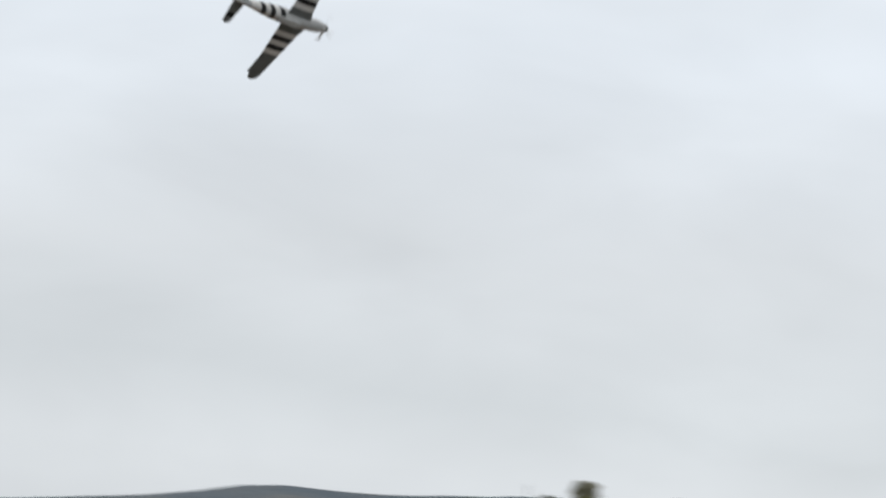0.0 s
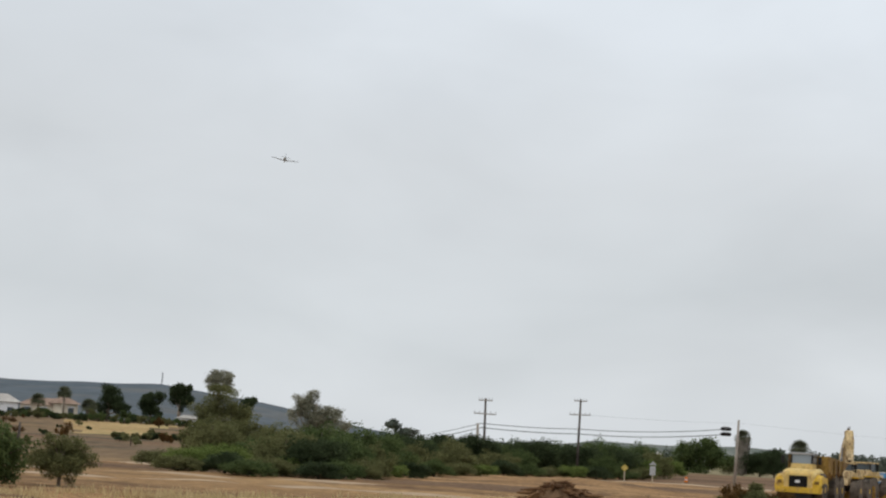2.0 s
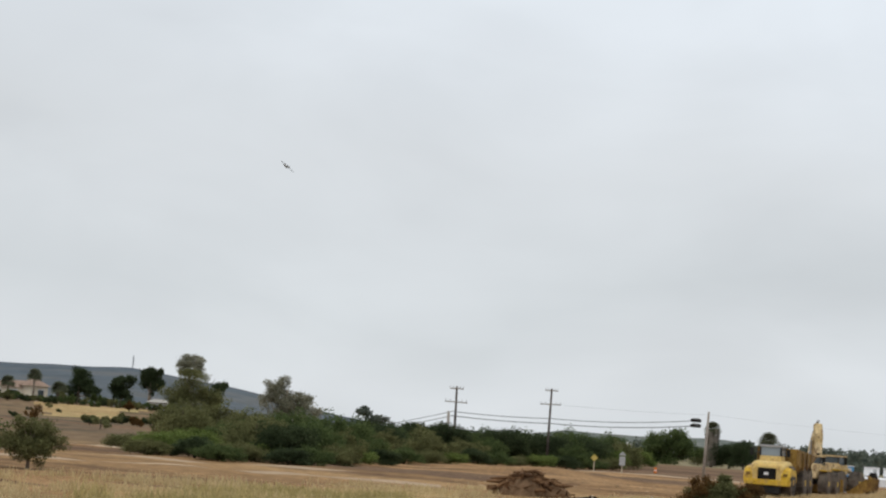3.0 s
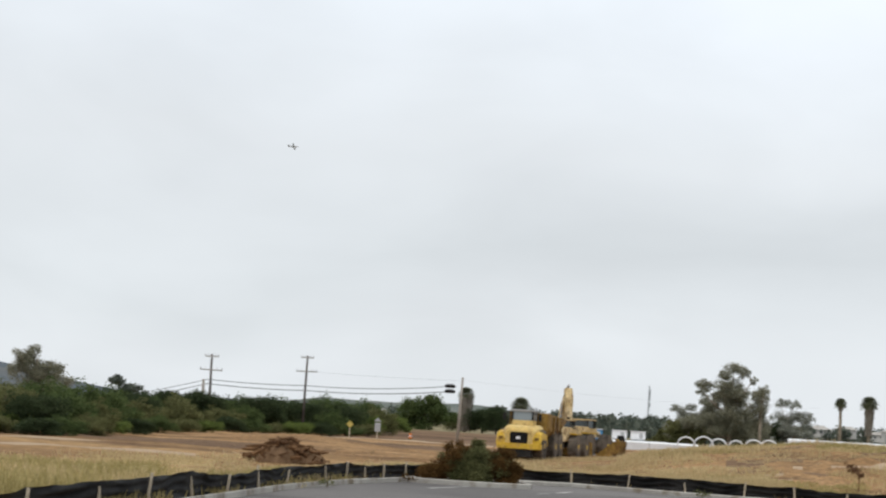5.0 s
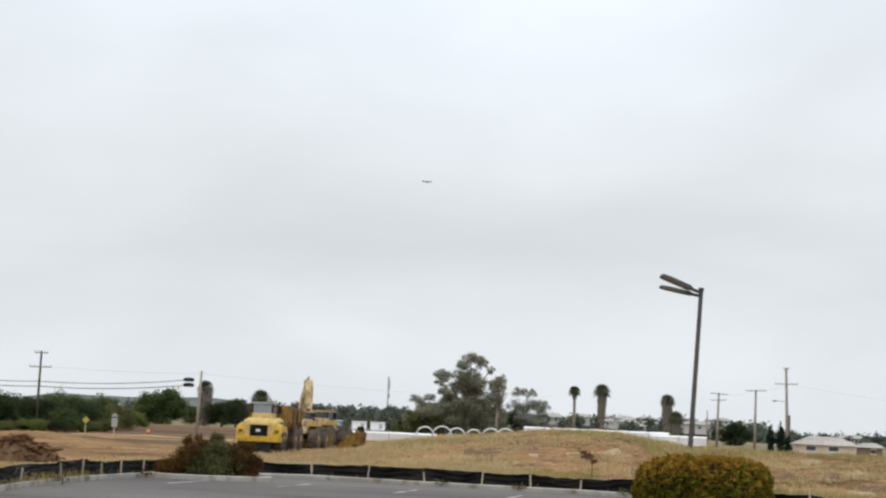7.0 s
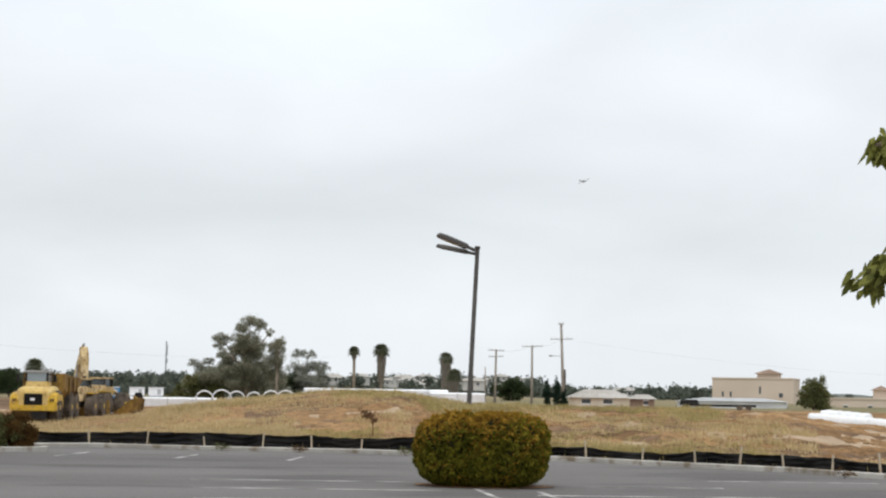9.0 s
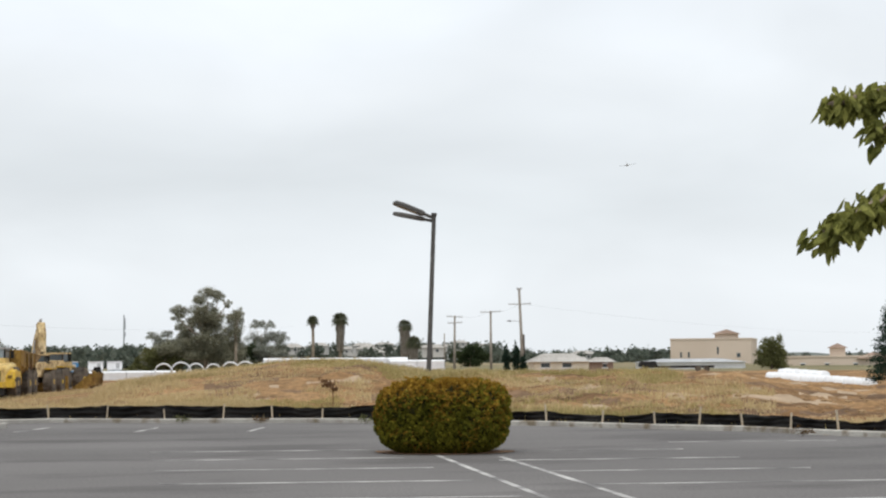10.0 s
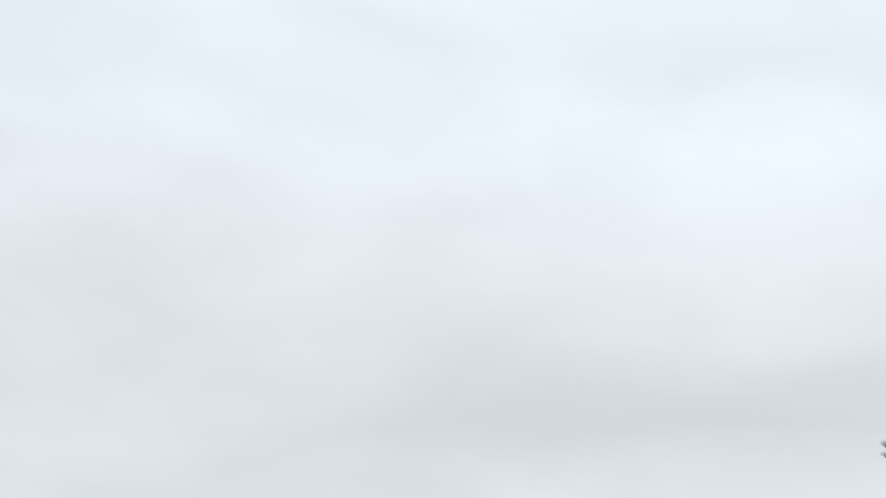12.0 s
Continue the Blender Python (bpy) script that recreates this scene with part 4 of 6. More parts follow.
t = thing("conifer_tree", "dark blue-green conifer with drooping boughs at the field's edge", "tree", m=Matrix.Translation(at(24.75, 97)))
part("trunk", Shape().pipe([(0, 0, -0.3), (0, 0, 2.2), (0.02, 0, 4.6)], [0.14, 0.10, 0.03], 8), M["dark_bark"], t, smooth=True)
cb = []
for i in range(34):
    k = i / 33
    a, d = i * 2.4, (1 - k) ** 0.7 * 1.4
    cb.append((math.cos(a) * d * 0.65, math.sin(a) * d * 0.65, 0.35 + 4.2 * k, 0.25 + d * 0.36, 0.25 + d * 0.36, 0.24))
quads("crown", leaf_cloud(cb, 9000, 0.075, 77, 0.35, 0.1, 0.2), M["conifer"], t)

# far woods and suburb
fw = []
q = rng(5)
for az0, az1, n, r0, r1, el0, el1 in ((-5.0, 2.4, 260, 300, 560, 0.26, 0.70), (4.4, 12.2, 300, 420, 900, 0.26, 0.72), (12.0, 18.2, 190, 380, 600, 0.14, 0.48), (18, 26, 60, 420, 600, 0.1, 0.3), (-16.5, -8, 120, 300, 620, 0.2, 0.52)):
    for _ in range(n):
        az, r = az0 + (az1 - az0) * q.rand(), r0 + (r1 - r0) * q.rand()
        top = up(r, el0 + (el1 - el0) * q.rand() ** 1.7)
        g = ground_z(az, r)
        rad = r * (0.0021 + 0.0022 * q.rand())
        p = P(az, r, 0)
        z = top - rad
        while z > g - 0.5:
            fw.append((p.x + rad * 0.4 * q.normal(), p.y, z, rad * (1.0 + 0.3 * q.rand()), rad, rad * 0.9))
            z -= rad * 1.2
fw = [(b[0], b[1], b[2], b[3], b[4], b[5] * 1.25) for b in fw]
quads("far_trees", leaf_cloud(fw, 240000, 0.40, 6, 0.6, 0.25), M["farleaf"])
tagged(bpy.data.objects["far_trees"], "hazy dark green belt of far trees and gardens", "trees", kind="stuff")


def palm(az, r, el, crown, skirt_len, skirt_r, seed, label):
    """Fan palm: trunk, skirt of dead fronds, round head of fronds."""
    g = at(az, r)
    h = up(r, el) - g.z - crown
    t = thing("palm_tree", label, "palm tree", "fan palms", Matrix.Translation(g))
    part("trunk", Shape().pipe([(0, 0, -0.4), (0.05, 0, h * 0.5), (0, 0, h)], [0.32, 0.26, 0.24] if skirt_len else [0.17, 0.13, 0.12], 9), M["bark"], t, smooth=True)
    q = rng(seed)
    V = []
    for i in range(150):
        a, e = 6.2832 * q.rand(), q.uniform(-0.75, 1.45)
        d = Vector((math.cos(a) * math.cos(e), math.sin(a) * math.cos(e), math.sin(e)))
        o = Vector((0, 0, h))
        side = d.cross(Vector((0, 0, 1))).normalized()
        tip = o + d * crown * q.uniform(0.85, 1.1)
        fan = o + d * crown * 0.18
        for k in range(5):
            w = (k - 2) * 0.20 * crown
            end = tip + side * w * 1.7 + Vector((0, 0, -abs(w) * 0.5 - 0.12 * crown))
            mid = o + d * crown * 0.62
            V += [fan - side * 0.03, mid + side * w * 0.9 + Vector((0, 0, 0.02)), end, mid + side * (w * 0.9 + 0.10 * crown)]
    quads("fronds", [tuple(p) for p in V], M["palm"], t)
    if skirt_len:
        V = []
        for i in range(900):
            a, low = 6.2832 * q.rand(), q.rand()
            z, rr = h - skirt_len * low, skirt_r * (0.55 + 0.45 * q.rand()) * (1.08 - 0.4 * low)
            p = Vector((math.cos(a) * rr, math.sin(a) * rr, z))
            s = Vector((-math.sin(a), math.cos(a), 0)) * 0.10
            dn = Vector((math.cos(a) * 0.1, math.sin(a) * 0.1, -0.55))
            V += [p - s, p + s, p + dn + s * 0.4, p + dn - s * 0.4]
        quads("frond_skirt", [tuple(p) for p in V], M["skirt"], t)
    return t


palm(-5.87, 240, 1.31, 1.15, 4.6, 1.0, 1, "fan palm with a shaggy brown skirt of dead fronds")
palm(-4.08, 260, 1.10, 1.5, 1.0, 0.5, 2, "fan palm with a dense round head")
palm(6.11, 300, 1.65, 1.05, 0.8, 0.45, 3, "slim tall fan palm with a small round head")
palm(7.00, 300, 1.77, 1.45, 5.0, 0.85, 4, "tall fan palm with a thick pale skirt")
palm(9.11, 290, 1.51, 1.25, 5.5, 0.95, 5, "fan palm with a thick grey skirt of dead fronds")
palm(9.40, 285, 0.98, 1.35, 3.0, 0.8, 6, "shorter shaggy fan palm beside a taller one")
palm(-27.75, 236, 1.39, 1.0, 0, 0, 7, "slim palm beside the hillside houses")
palm(-26.95, 236, 1.05, 1.1, 0.6, 0.4, 8, "palm with pale trunk on the hillside")
palm(-28.55, 236, 1.12, 1.0, 0, 0, 9, "palm in front of the hillside houses")
palm(-14.6, 300, 0.62, 1.1, 0.5, 0.4, 10, "small far palm behind the hedgerow")


# trimmed hedge in its island
def hedge():
    m = Matrix.Translation((5.73, 31.4, 0)) @ Matrix.Rotation(radians(-18), 4, "Z")
    t = thing("hedge", "trimmed yellow-green box hedge with reddish new growth on the lot", "hedge", m=m)
    W, D, H = 2.34, 1.85, 1.31

    def skin(u, w):
        """A point of the hedge's rounded block by two angles."""
        x, y, z = math.cos(w) * math.cos(u), math.cos(w) * math.sin(u), math.sin(w)
        k = (abs(x) ** 3.6 + abs(y) ** 3.6 + abs(z) ** 3.6) ** (-1 / 3.6)
        return Vector((x * k * W / 2, y * k * D / 2, H * 0.5 + z * k * H * 0.5))
    # solid block whose near-black colour stands for the shade behind the leaves
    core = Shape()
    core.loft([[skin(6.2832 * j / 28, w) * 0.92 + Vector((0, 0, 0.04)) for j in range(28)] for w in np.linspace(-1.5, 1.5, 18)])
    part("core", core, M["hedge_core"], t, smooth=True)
    q = rng(9)
    low, top = [], []
    for i in range(26000):
        d = q.normal(size=3)
        u, w = math.atan2(d[1], d[0]), math.asin(d[2] / np.linalg.norm(d))
        p = skin(u, w)
        lump = 0.05 * noise.noise(p * 2.6) + 0.075 * noise.noise(p * 8.0)
        c = p * (0.955 + lump + 0.05 * q.rand())
        c.z = max(c.z, 0.03)
        a = Vector(q.normal(size=3)).normalized()
        b = a.cross(Vector(q.normal(size=3))).normalized()
        s = 0.026 + 0.024 * q.rand()
        leaf = [c - a * s, c + b * s * 0.55, c + a * s, c - b * s * 0.55]
        new_growth = (p.z / H) ** 3 * 0.9 + 0.5 * noise.noise(p * 2.2)
        (top if q.rand() < new_growth else low).extend(leaf)
    quads("leaves", [tuple(p) for p in low], M["hedge"], t)
    n = quads("new_growth", [tuple(p) for p in top], M["hedge_top"], t)
    tagged(n, label="reddish new leaf tips")
    s = Shape()
    for i in range(9):
        s.pipe([(-0.8 + i * 0.2, 0.1 * (i % 3 - 1), -0.05), (-0.8 + i * 0.2, 0.15 * (i % 2), 0.6)], 0.025, 5)
    part("stems", s, M["dark_bark"], t)
    d = Shape()
    ring = [(math.cos(k) * 1.25 * (1 + 0.1 * math.sin(3 * k)), math.sin(k) * 1.0 * (1 + 0.1 * math.cos(2 * k))) for k in np.linspace(0, 6.2832, 30)[:-1]]
    d.add([(x, y, 0.012) for x, y in ring] + [(0, 0, 0.03)], [(i, (i + 1) % 29, 29) for i in range(29)])
    ob = part("leaf_litter", d, M["stick"])
    ob.matrix_world = m
    tagged(ob, "brown soil and leaf litter round the trimmed hedge", "soil", kind="structure")


hedge()


def shrub_mound():
    c = P(-5.65, 48.3)
    m = Matrix.Translation((c.x, c.y, 0)) @ face(-5.65)
    isl = Shape()
    ring = [(math.cos(k) * 1.75, math.sin(k) * 1.0) for k in np.linspace(0, 6.2832, 40)[:-1]]
    isl.loft([[(x * s, y * s, z) for x, y in ring] for s, z in ((1.0, -0.1), (1.0, 0.11), (0.98, 0.13), (0.90, 0.13), (0.88, 0.07))])
    ob = part("island_curb", isl, M["concrete"])
    ob.matrix_world = m
    tagged(ob, "rounded pale concrete curb of a planting island", "curb", kind="structure")
    for name, lab, blobs, leaf, n, sd in (
            ("bush", "sprawling rusty brown shrub on the planting island", [(-1.05, 0, 0.2, 0.50, 0.5, 0.28), (-0.7, 0, 0.42, 0.55, 0.6, 0.38), (-0.35, 0.1, 0.68, 0.55, 0.6, 0.40), (0.0, 0.2, 0.75, 0.55, 0.6, 0.36), (-0.6, 0.1, 0.25, 0.8, 0.7, 0.4), (0.3, 0.3, 0.6, 0.7, 0.5, 0.5)], "rust_leaf", 15000, 60),
            ("bush", "green leafy shrub in the middle of the island planting", [(0.1, -0.25, 0.55, 0.50, 0.35, 0.40), (0.3, -0.3, 0.3, 0.45, 0.4, 0.35), (0.25, -0.1, 0.80, 0.42, 0.35, 0.30), (-0.2, -0.3, 0.4, 0.4, 0.3, 0.35)], "olive", 15000, 61),
            ("bush", "dark brownish shrub at the end of the island planting", [(0.85, 0, 0.45, 0.55, 0.5, 0.45), (0.65, 0.1, 0.65, 0.5, 0.5, 0.38), (1.1, 0, 0.25, 0.4, 0.45, 0.32)], "rust_leaf", 9000, 62)):
        tree(name, lab, (c.x, c.y, 0.05), blobs, int(n * 1.5), 0.030, leaf, "dark_bark", 0.03, 0.5, sd, 0.5, 0.3, "island shrubs", 0.0, "bush", turn=5.65)
        if sd == 62:
            tree("bush", "olive-green shrub among rusty ones on the island", (c.x, c.y, 0.05), [(0.8, -0.1, 0.5, 0.4, 0.4, 0.35), (-0.55, 0.2, 0.5, 0.4, 0.4, 0.3), (0.5, 0.2, 0.6, 0.4, 0.4, 0.3), (0.2, -0.3, 0.45, 0.5, 0.3, 0.4)], 6000, 0.03, "olive", "dark_bark", 0.03, 0.5, 63, 0.5, 0.3, "island shrubs", 0.0, "bush", turn=5.65)


shrub_mound()


# ---- silt fence ----
def fence():
    t = thing("silt_fence", "sagging black fabric silt fence on pale wooden stakes", "fence", m=Matrix.Translation((0, 0, 0)))
    az = [-30, -26, -22.5, -19.7, -17.4, -15.9, -14.5, -13.4, -12.4, -11.5, -10.25, -9.6, -9.0, -8.4, -7.7, -6.9, -6.0, -5.0, -4.1, -2.3, -0.5, 1.35, 3.2, 4.8, 6.4, 8.2, 10.0, 11.9, 13.7, 15.5, 17.2, 18.6, 20.0, 21.5, 23.0, 24.5, 26.2, 28.0]
    pts = []
    for i, a in enumerate(az):
        rf = float(np.interp(a, F_AZ, F_R)) + 0.12 * math.sin(i * 2.3)
        pts.append(P(a, rf, 0.03))
    stake = mesh_of("stake", Shape().box((0, 0, 0.15), (0.042, 0.04, 0.64), 0, 0, (0.9, 0.9)), M["stake"])
    H = [(0.45 if a < 11 else 0.35) + 0.06 * math.sin(i * 1.9) * math.sin(i * 0.7) for i, a in enumerate(az)]
    for i, p in enumerate(pts):
        s = new("stake", stake)
        s.parent = t
        s.matrix_basis = Matrix.Translation(p + Vector((0, -0.03, 0))) @ Matrix.Rotation(radians(6 * math.sin(i * 2.9)), 4, "Y") @ Matrix.Rotation(radians(5 * math.sin(i * 1.3)), 4, "X") @ Matrix.Diagonal((1, 1, 0.9 + 0.18 * math.sin(i * 4.1), 1))
    q = rng(3)
    for i in range(len(pts) - 1):
        a, b = pts[i], pts[i + 1]
        d = b - a
        out = Vector((-d.y, d.x, 0)).normalized()
        nx, nz = 14, 10
        s = Shape()
        sag, seed = 0.015 + 0.06 * q.rand() ** 2, q.rand() * 50
        V = []
        for k in range(nz + 1):
            for j in range(nx + 1):
                u, w = j / nx, k / nz
                h = (H[i] * (1 - u) + H[i + 1] * u) - sag * 4 * u * (1 - u) + 0.03 * noise.noise((u * 5, seed, 0))
                fold = 0.045 * math.sin(w * 19 + 5 * noise.noise((u * 2.2, seed, 4))) * math.sqrt(max(0.0, math.sin(3.1416 * u)))
                bulge = fold + 0.10 * noise.noise((u * 3 + seed, w * 9 - u * 4, seed)) * math.sin(3.1416 * u) + 0.06 * math.sin(3.1416 * u) * math.sin(3.1416 * w)
                V.append(a + d * u + out * (0.03 + bulge) + Vector((0, 0, h * w - 0.02)))
        s.add(V, [(k * (nx + 1) + j, k * (nx + 1) + j + 1, (k + 1) * (nx + 1) + j + 1, (k + 1) * (nx + 1) + j) for k in range(nz) for j in range(nx)])
        # the fabric's back, a few millimetres behind
        s.add([p + out * 0.006 for p in V], [((k + 1) * (nx + 1) + j, (k + 1) * (nx + 1) + j + 1, k * (nx + 1) + j + 1, k * (nx + 1) + j) for k in range(nz) for j in range(nx)])
        me = bpy.data.meshes.new("fabric_panel")
        me.from_pydata(s.v, [], s.f)
        me.materials.append(M["fabric"])
        me.polygons.foreach_set("use_smooth", [True] * len(me.polygons))
        ob = new("fabric_panel", me)
        ob.parent = t


fence()


# ---- light pole ----
def light_pole():
    b = at(9.88, 75)
    top = P(10.09, 75, up(75, 4.84))
    d = top - b
    t = thing("light_pole", "dark bronze square light pole with two flat tilted heads", "street lamp", m=Matrix.Translation(b))
    part("base", Shape().lathe((0, 0, -0.12), [(-0.5, 0.30), (0.12, 0.30), (0.16, 0.27)], "Z", 20), M["concrete"], t)
    turn = d.to_track_quat("Z", "Y").to_matrix().to_4x4()
    part("post", Shape().box(d / 2, (0.21, 0.21, d.length), turn=turn, top=(0.86, 0.86)), M["bronze"], t, bevel=0.015)
    part("cap", Shape().box(d + Vector((0, 0, 0.06)), (0.24, 0.24, 0.14), turn=turn), M["bronze"], t, bevel=0.02)
    right = P(99.84, 1).normalized()
    away = P(9.84, 1).normalized()
    for k, (tip, wid) in enumerate(((right * -1.72 + away * -0.35 + Vector((0, 0, 0.66)), 0.62), (right * -1.74 + away * 0.9 + Vector((0, 0, 0.42)), 0.32))):
        o = d + Vector((0, 0, -0.10 - 0.14 * k))
        ax = tip.normalized()
        side = ax.cross(Vector((0, 0, 1))).normalized()
        nrm = side.cross(ax)
        s, rings = Shape(), []
        for u, w, h in ((0.0, 0.14, 0.16), (0.22, 0.16, 0.16), (0.30, wid * 0.8, 0.26), (0.8, wid, 0.27), (0.97, wid * 0.95, 0.22), (1.0, wid * 0.8, 0.12)):
            c = o + tip * u
            rings.append([c + side * (sx * w / 2) + nrm * (sz * h / 2) for sx, sz in ((-1, -0.6), (-1, 0.4), (-0.7, 1), (0.7, 1), (1, 0.4), (1, -0.6))])
        s.loft(rings)
        hd = part("lamp_head", s, M["bronze"], t, bevel=0.01)
        c = o + tip * 0.66 - nrm * 0.062
        lens = Shape().add([c + ax * 0.42 * a + side * wid * 0.36 * e - nrm * z for z in (0, 0.02) for a, e in ((-1, -1), (1, -1), (1, 1), (-1, 1))], [(0, 1, 2, 3), (4, 5, 6, 7), (0, 1, 5, 4), (1, 2, 6, 5), (2, 3, 7, 6), (3, 0, 4, 7)])
        part("lens", lens, M["grey"], hd)


light_pole()


# ---- power poles and cables ----
def power_pole(az, r, el, arms, rad, material, lean=0.0, label="", base=None):
    b = at(az, r) if base is None else P(az, r, base)
    h = up(r, el) - b.z
    t = thing("power_pole", label, "power pole", "power poles", Matrix.Translation(b) @ face(az))
    top = Vector((lean, 0, h))
    part("pole", Shape().pipe([(0, 0, -0.5), top * 0.5, top], [rad * 1.15, rad, rad * 0.8], 10), M[material], t, smooth=True)
    for z, w, k in arms:
        c = top * ((h - z) / h)
        arm = part("crossarm", Shape().box(c + Vector((0, -rad - 0.04, 0)), (w, 0.08, 0.085), turn=Matrix.Rotation(radians(k), 4, "Y")), M["grey_pole"], t, bevel=0.01)
        for u in (-0.46, -0.25, 0.25, 0.46):
            part("insulator", Shape().lathe(c + Vector((u * w, -rad - 0.04, 0.07 - u * w * math.tan(radians(k)))), [(0, 0.02), (0.03, 0.04), (0.07, 0.03), (0.10, 0.035), (0.13, 0.015)], "Z", 8), M["grey"], arm)
    return b + face(az).to_3x3() @ top


pA = power_pole(-14.17, 140, 1.80, [(0.18, 1.1, 0), (1.25, 1.8, 1)], 0.105, "pole", -0.1, "dark wooden power pole with two crossarms at the hedgerow")
pB = power_pole(-11.14, 150, 1.95, [(0.18, 1.1, 0), (1.35, 1.8, -1)], 0.105, "pole", 0.05, "dark wooden power pole with two short crossarms")
pC = power_pole(-6.10, 139, 1.56, [], 0.11, "grey_pole", 0.18, "bare weathered cable pole beside the dirt road")
pA2 = power_pole(-14.38, 136, 0.98, [], 0.13, "grey_pole", -0.1, "short pale stub pole beside a taller power pole")
pD = power_pole(10.72, 215, 1.58, [(0.15, 2.0, 2), (0.9, 1.8, -2)], 0.15, "grey_pole", 0.1, "grey power pole with two crossarms")
pE = power_pole(11.92, 205, 1.72, [(0.12, 2.4, -2)], 0.15, "grey_pole", 0.0, "grey power pole with a single top crossarm")
pF = power_pole(12.96, 195, 2.45, [(0.10, 0.6, 0), (1.75, 2.5, -1)], 0.17, "grey_pole", -0.35, "tall leaning power pole with a wide crossarm")
power_pole(12.99, 196, 0.95, [], 0.15, "pole", 0.0, "short dark stub pole beside the tall leaning one")
power_pole(10.4, 235, 1.0, [], 0.10, "grey_pole", 0.0, "thin bare grey pole behind the light pole")
power_pole(9.98, 245, 0.75, [], 0.16, "pole", 0.0, "thick dark far pole")
power_pole(-29.05, 120, 0.12, [], 0.09, "pole", 0.0, "thin dark wooden pole on the dry hillside")
arm = thing("street_lamp", "curved thin street lamp arm on a power pole", "street lamp", m=Matrix.Translation(P(12.92, 195, up(195, 1.35))) @ face(12.92))
part("arm", Shape().pipe([(0, 0, 0), (-0.5, 0, 0.12), (-1.1, 0, 0.14)], 0.035, 6), M["grey"], arm)
part("lamp_head", Shape().lathe((-1.35, 0, 0.14), [(-0.28, 0.03), (-0.1, 0.10), (0.15, 0.10), (0.25, 0.04)], "X", 10), M["grey"], arm)


def cable(name, label, a, b, sag, rad, group="overhead cables"):
    pts = [a.lerp(b, k / 14) - Vector((0, 0, sag * 4 * (k / 14) * (1 - k / 14))) for k in range(15)]
    ob = part(name, Shape().pipe(pts, rad, 5), M["wire"])
    tagged(ob, label, "cable", group)


for el0, el1, elc, rd in ((0.98, 0.98, 1.27, 0.028), (0.84, 0.82, 1.10, 0.032)):
    a, c = P(-14.3, 136, up(136, el0)), P(-6.25, 138.6, up(138.6, elc))
    b = P(-11.1, 150, up(150, el1))
    cable("overhead_cable", "thick black communication cable slung between poles", a, b, 0.10, rd)
    cable("overhead_cable", "thick black communication cable slung between poles", b, c, 0.25, rd)
    cable("overhead_cable", "thick black cable dropping to the hedgerow", P(-16.6, 150, up(150, el0 - 0.62)), a, 0.05, rd * 0.8)
cable("overhead_cable", "thin span wire above the thick cables", pB - Vector((0, 0, 1.3)), P(-6.1, 139, up(139, 1.45)), 0.1, 0.005)
cable("overhead_cable", "thin overhead wire running past the machines", P(-6.1, 139, up(139, 1.47)), P(5.5, 260, up(260, 1.25)), 0.6, 0.004)
cable("overhead_cable", "thin wire between grey power poles", pD - Vector((0, 0, 0.1)), pE, 0.4, 0.006)
cable("overhead_cable", "thin wire between grey power poles", pE, pF - Vector((0, 0, 1.7)), 0.4, 0.006)
cable("overhead_cable", "thin wire leaving the tall leaning pole", pF - Vector((0, 0, 1.7)), P(26, 300, up(300, 0.9)), 1.2, 0.004)
for el in (1.25, 1.08):
    b = thing("splice_box", "black cable splice case hanging beside a pole", "cable box", "splice cases", Matrix.Translation(P(-6.42, 138.6, up(138.6, el))) @ face(-6.4))
    part("case", Shape().lathe((0, 0, 0), [(-0.42, 0.05), (-0.36, 0.14), (0.36, 0.14), (0.42, 0.05)], "X", 10), M["black"], b)
    part("bracket", Shape().box((0, 0, 0.17), (0.5, 0.04, 0.05)), M["grey"], b)
for az, r, el, h in ((-24.72, 1560, 2.0, 14), (0.04, 900, 1.66, 18)):
    t = thing("radio_mast", "thin far radio mast on the skyline", "mast", "radio masts", Matrix.Translation(P(az, r, up(r, el) - h)))
    part("mast", Shape().pipe([(0, 0, -6), (0, 0, h)], [0.6, 0.35], 6), M["grey"], t)
    part("antenna", Shape().box((0.3, 0, h * 0.75), (1.0, 0.9, h * 0.3)).box((0.3, 0, h * 0.45), (1.1, 0.9, h * 0.12)), M["grey"], t)


# ---- machines ----
def wheel(parent, c, R, w, side):
    """A machine wheel with lugged tyre, rim and hub; side: +1 or -1 along y."""
    t = part("wheel", Shape().lathe(c, [(-w / 2, R * 0.62), (-w / 2, R * 0.9), (-w * 0.38, R * 0.98), (w * 0.38, R * 0.98), (w / 2, R * 0.9), (w / 2, R * 0.62)], "Y", 24), M["tyre"], parent, smooth=False)
    lug = Shape()
    for k in range(22):
        a = 6.2832 * k / 22
        p = Vector(c) + Vector((math.cos(a) * R * 0.985, (0.12 if k % 2 else -0.12) * w * 2, math.sin(a) * R * 0.985))
        lug.box(p, (0.05, w * 0.48, 0.11), turn=Matrix.Rotation(-a, 4, "Y"))
    part("tread", lug, M["tyre"], t)
    s = side
    part("rim", Shape().lathe(c, [(s * w * 0.28, R * 0.10), (s * w * 0.30, R * 0.45), (s * w * 0.46, R * 0.60), (s * w * 0.40, R * 0.64), (s * w * 0.1, R * 0.64)], "Y", 20), M["pale_yellow"], t)
    part("hub", Shape().lathe(c, [(s * w * 0.28, R * 0.24), (s * w * 0.50, R * 0.22), (s * w * 0.54, R * 0.1)], "Y", 12), M["yellow"], t)
    return t


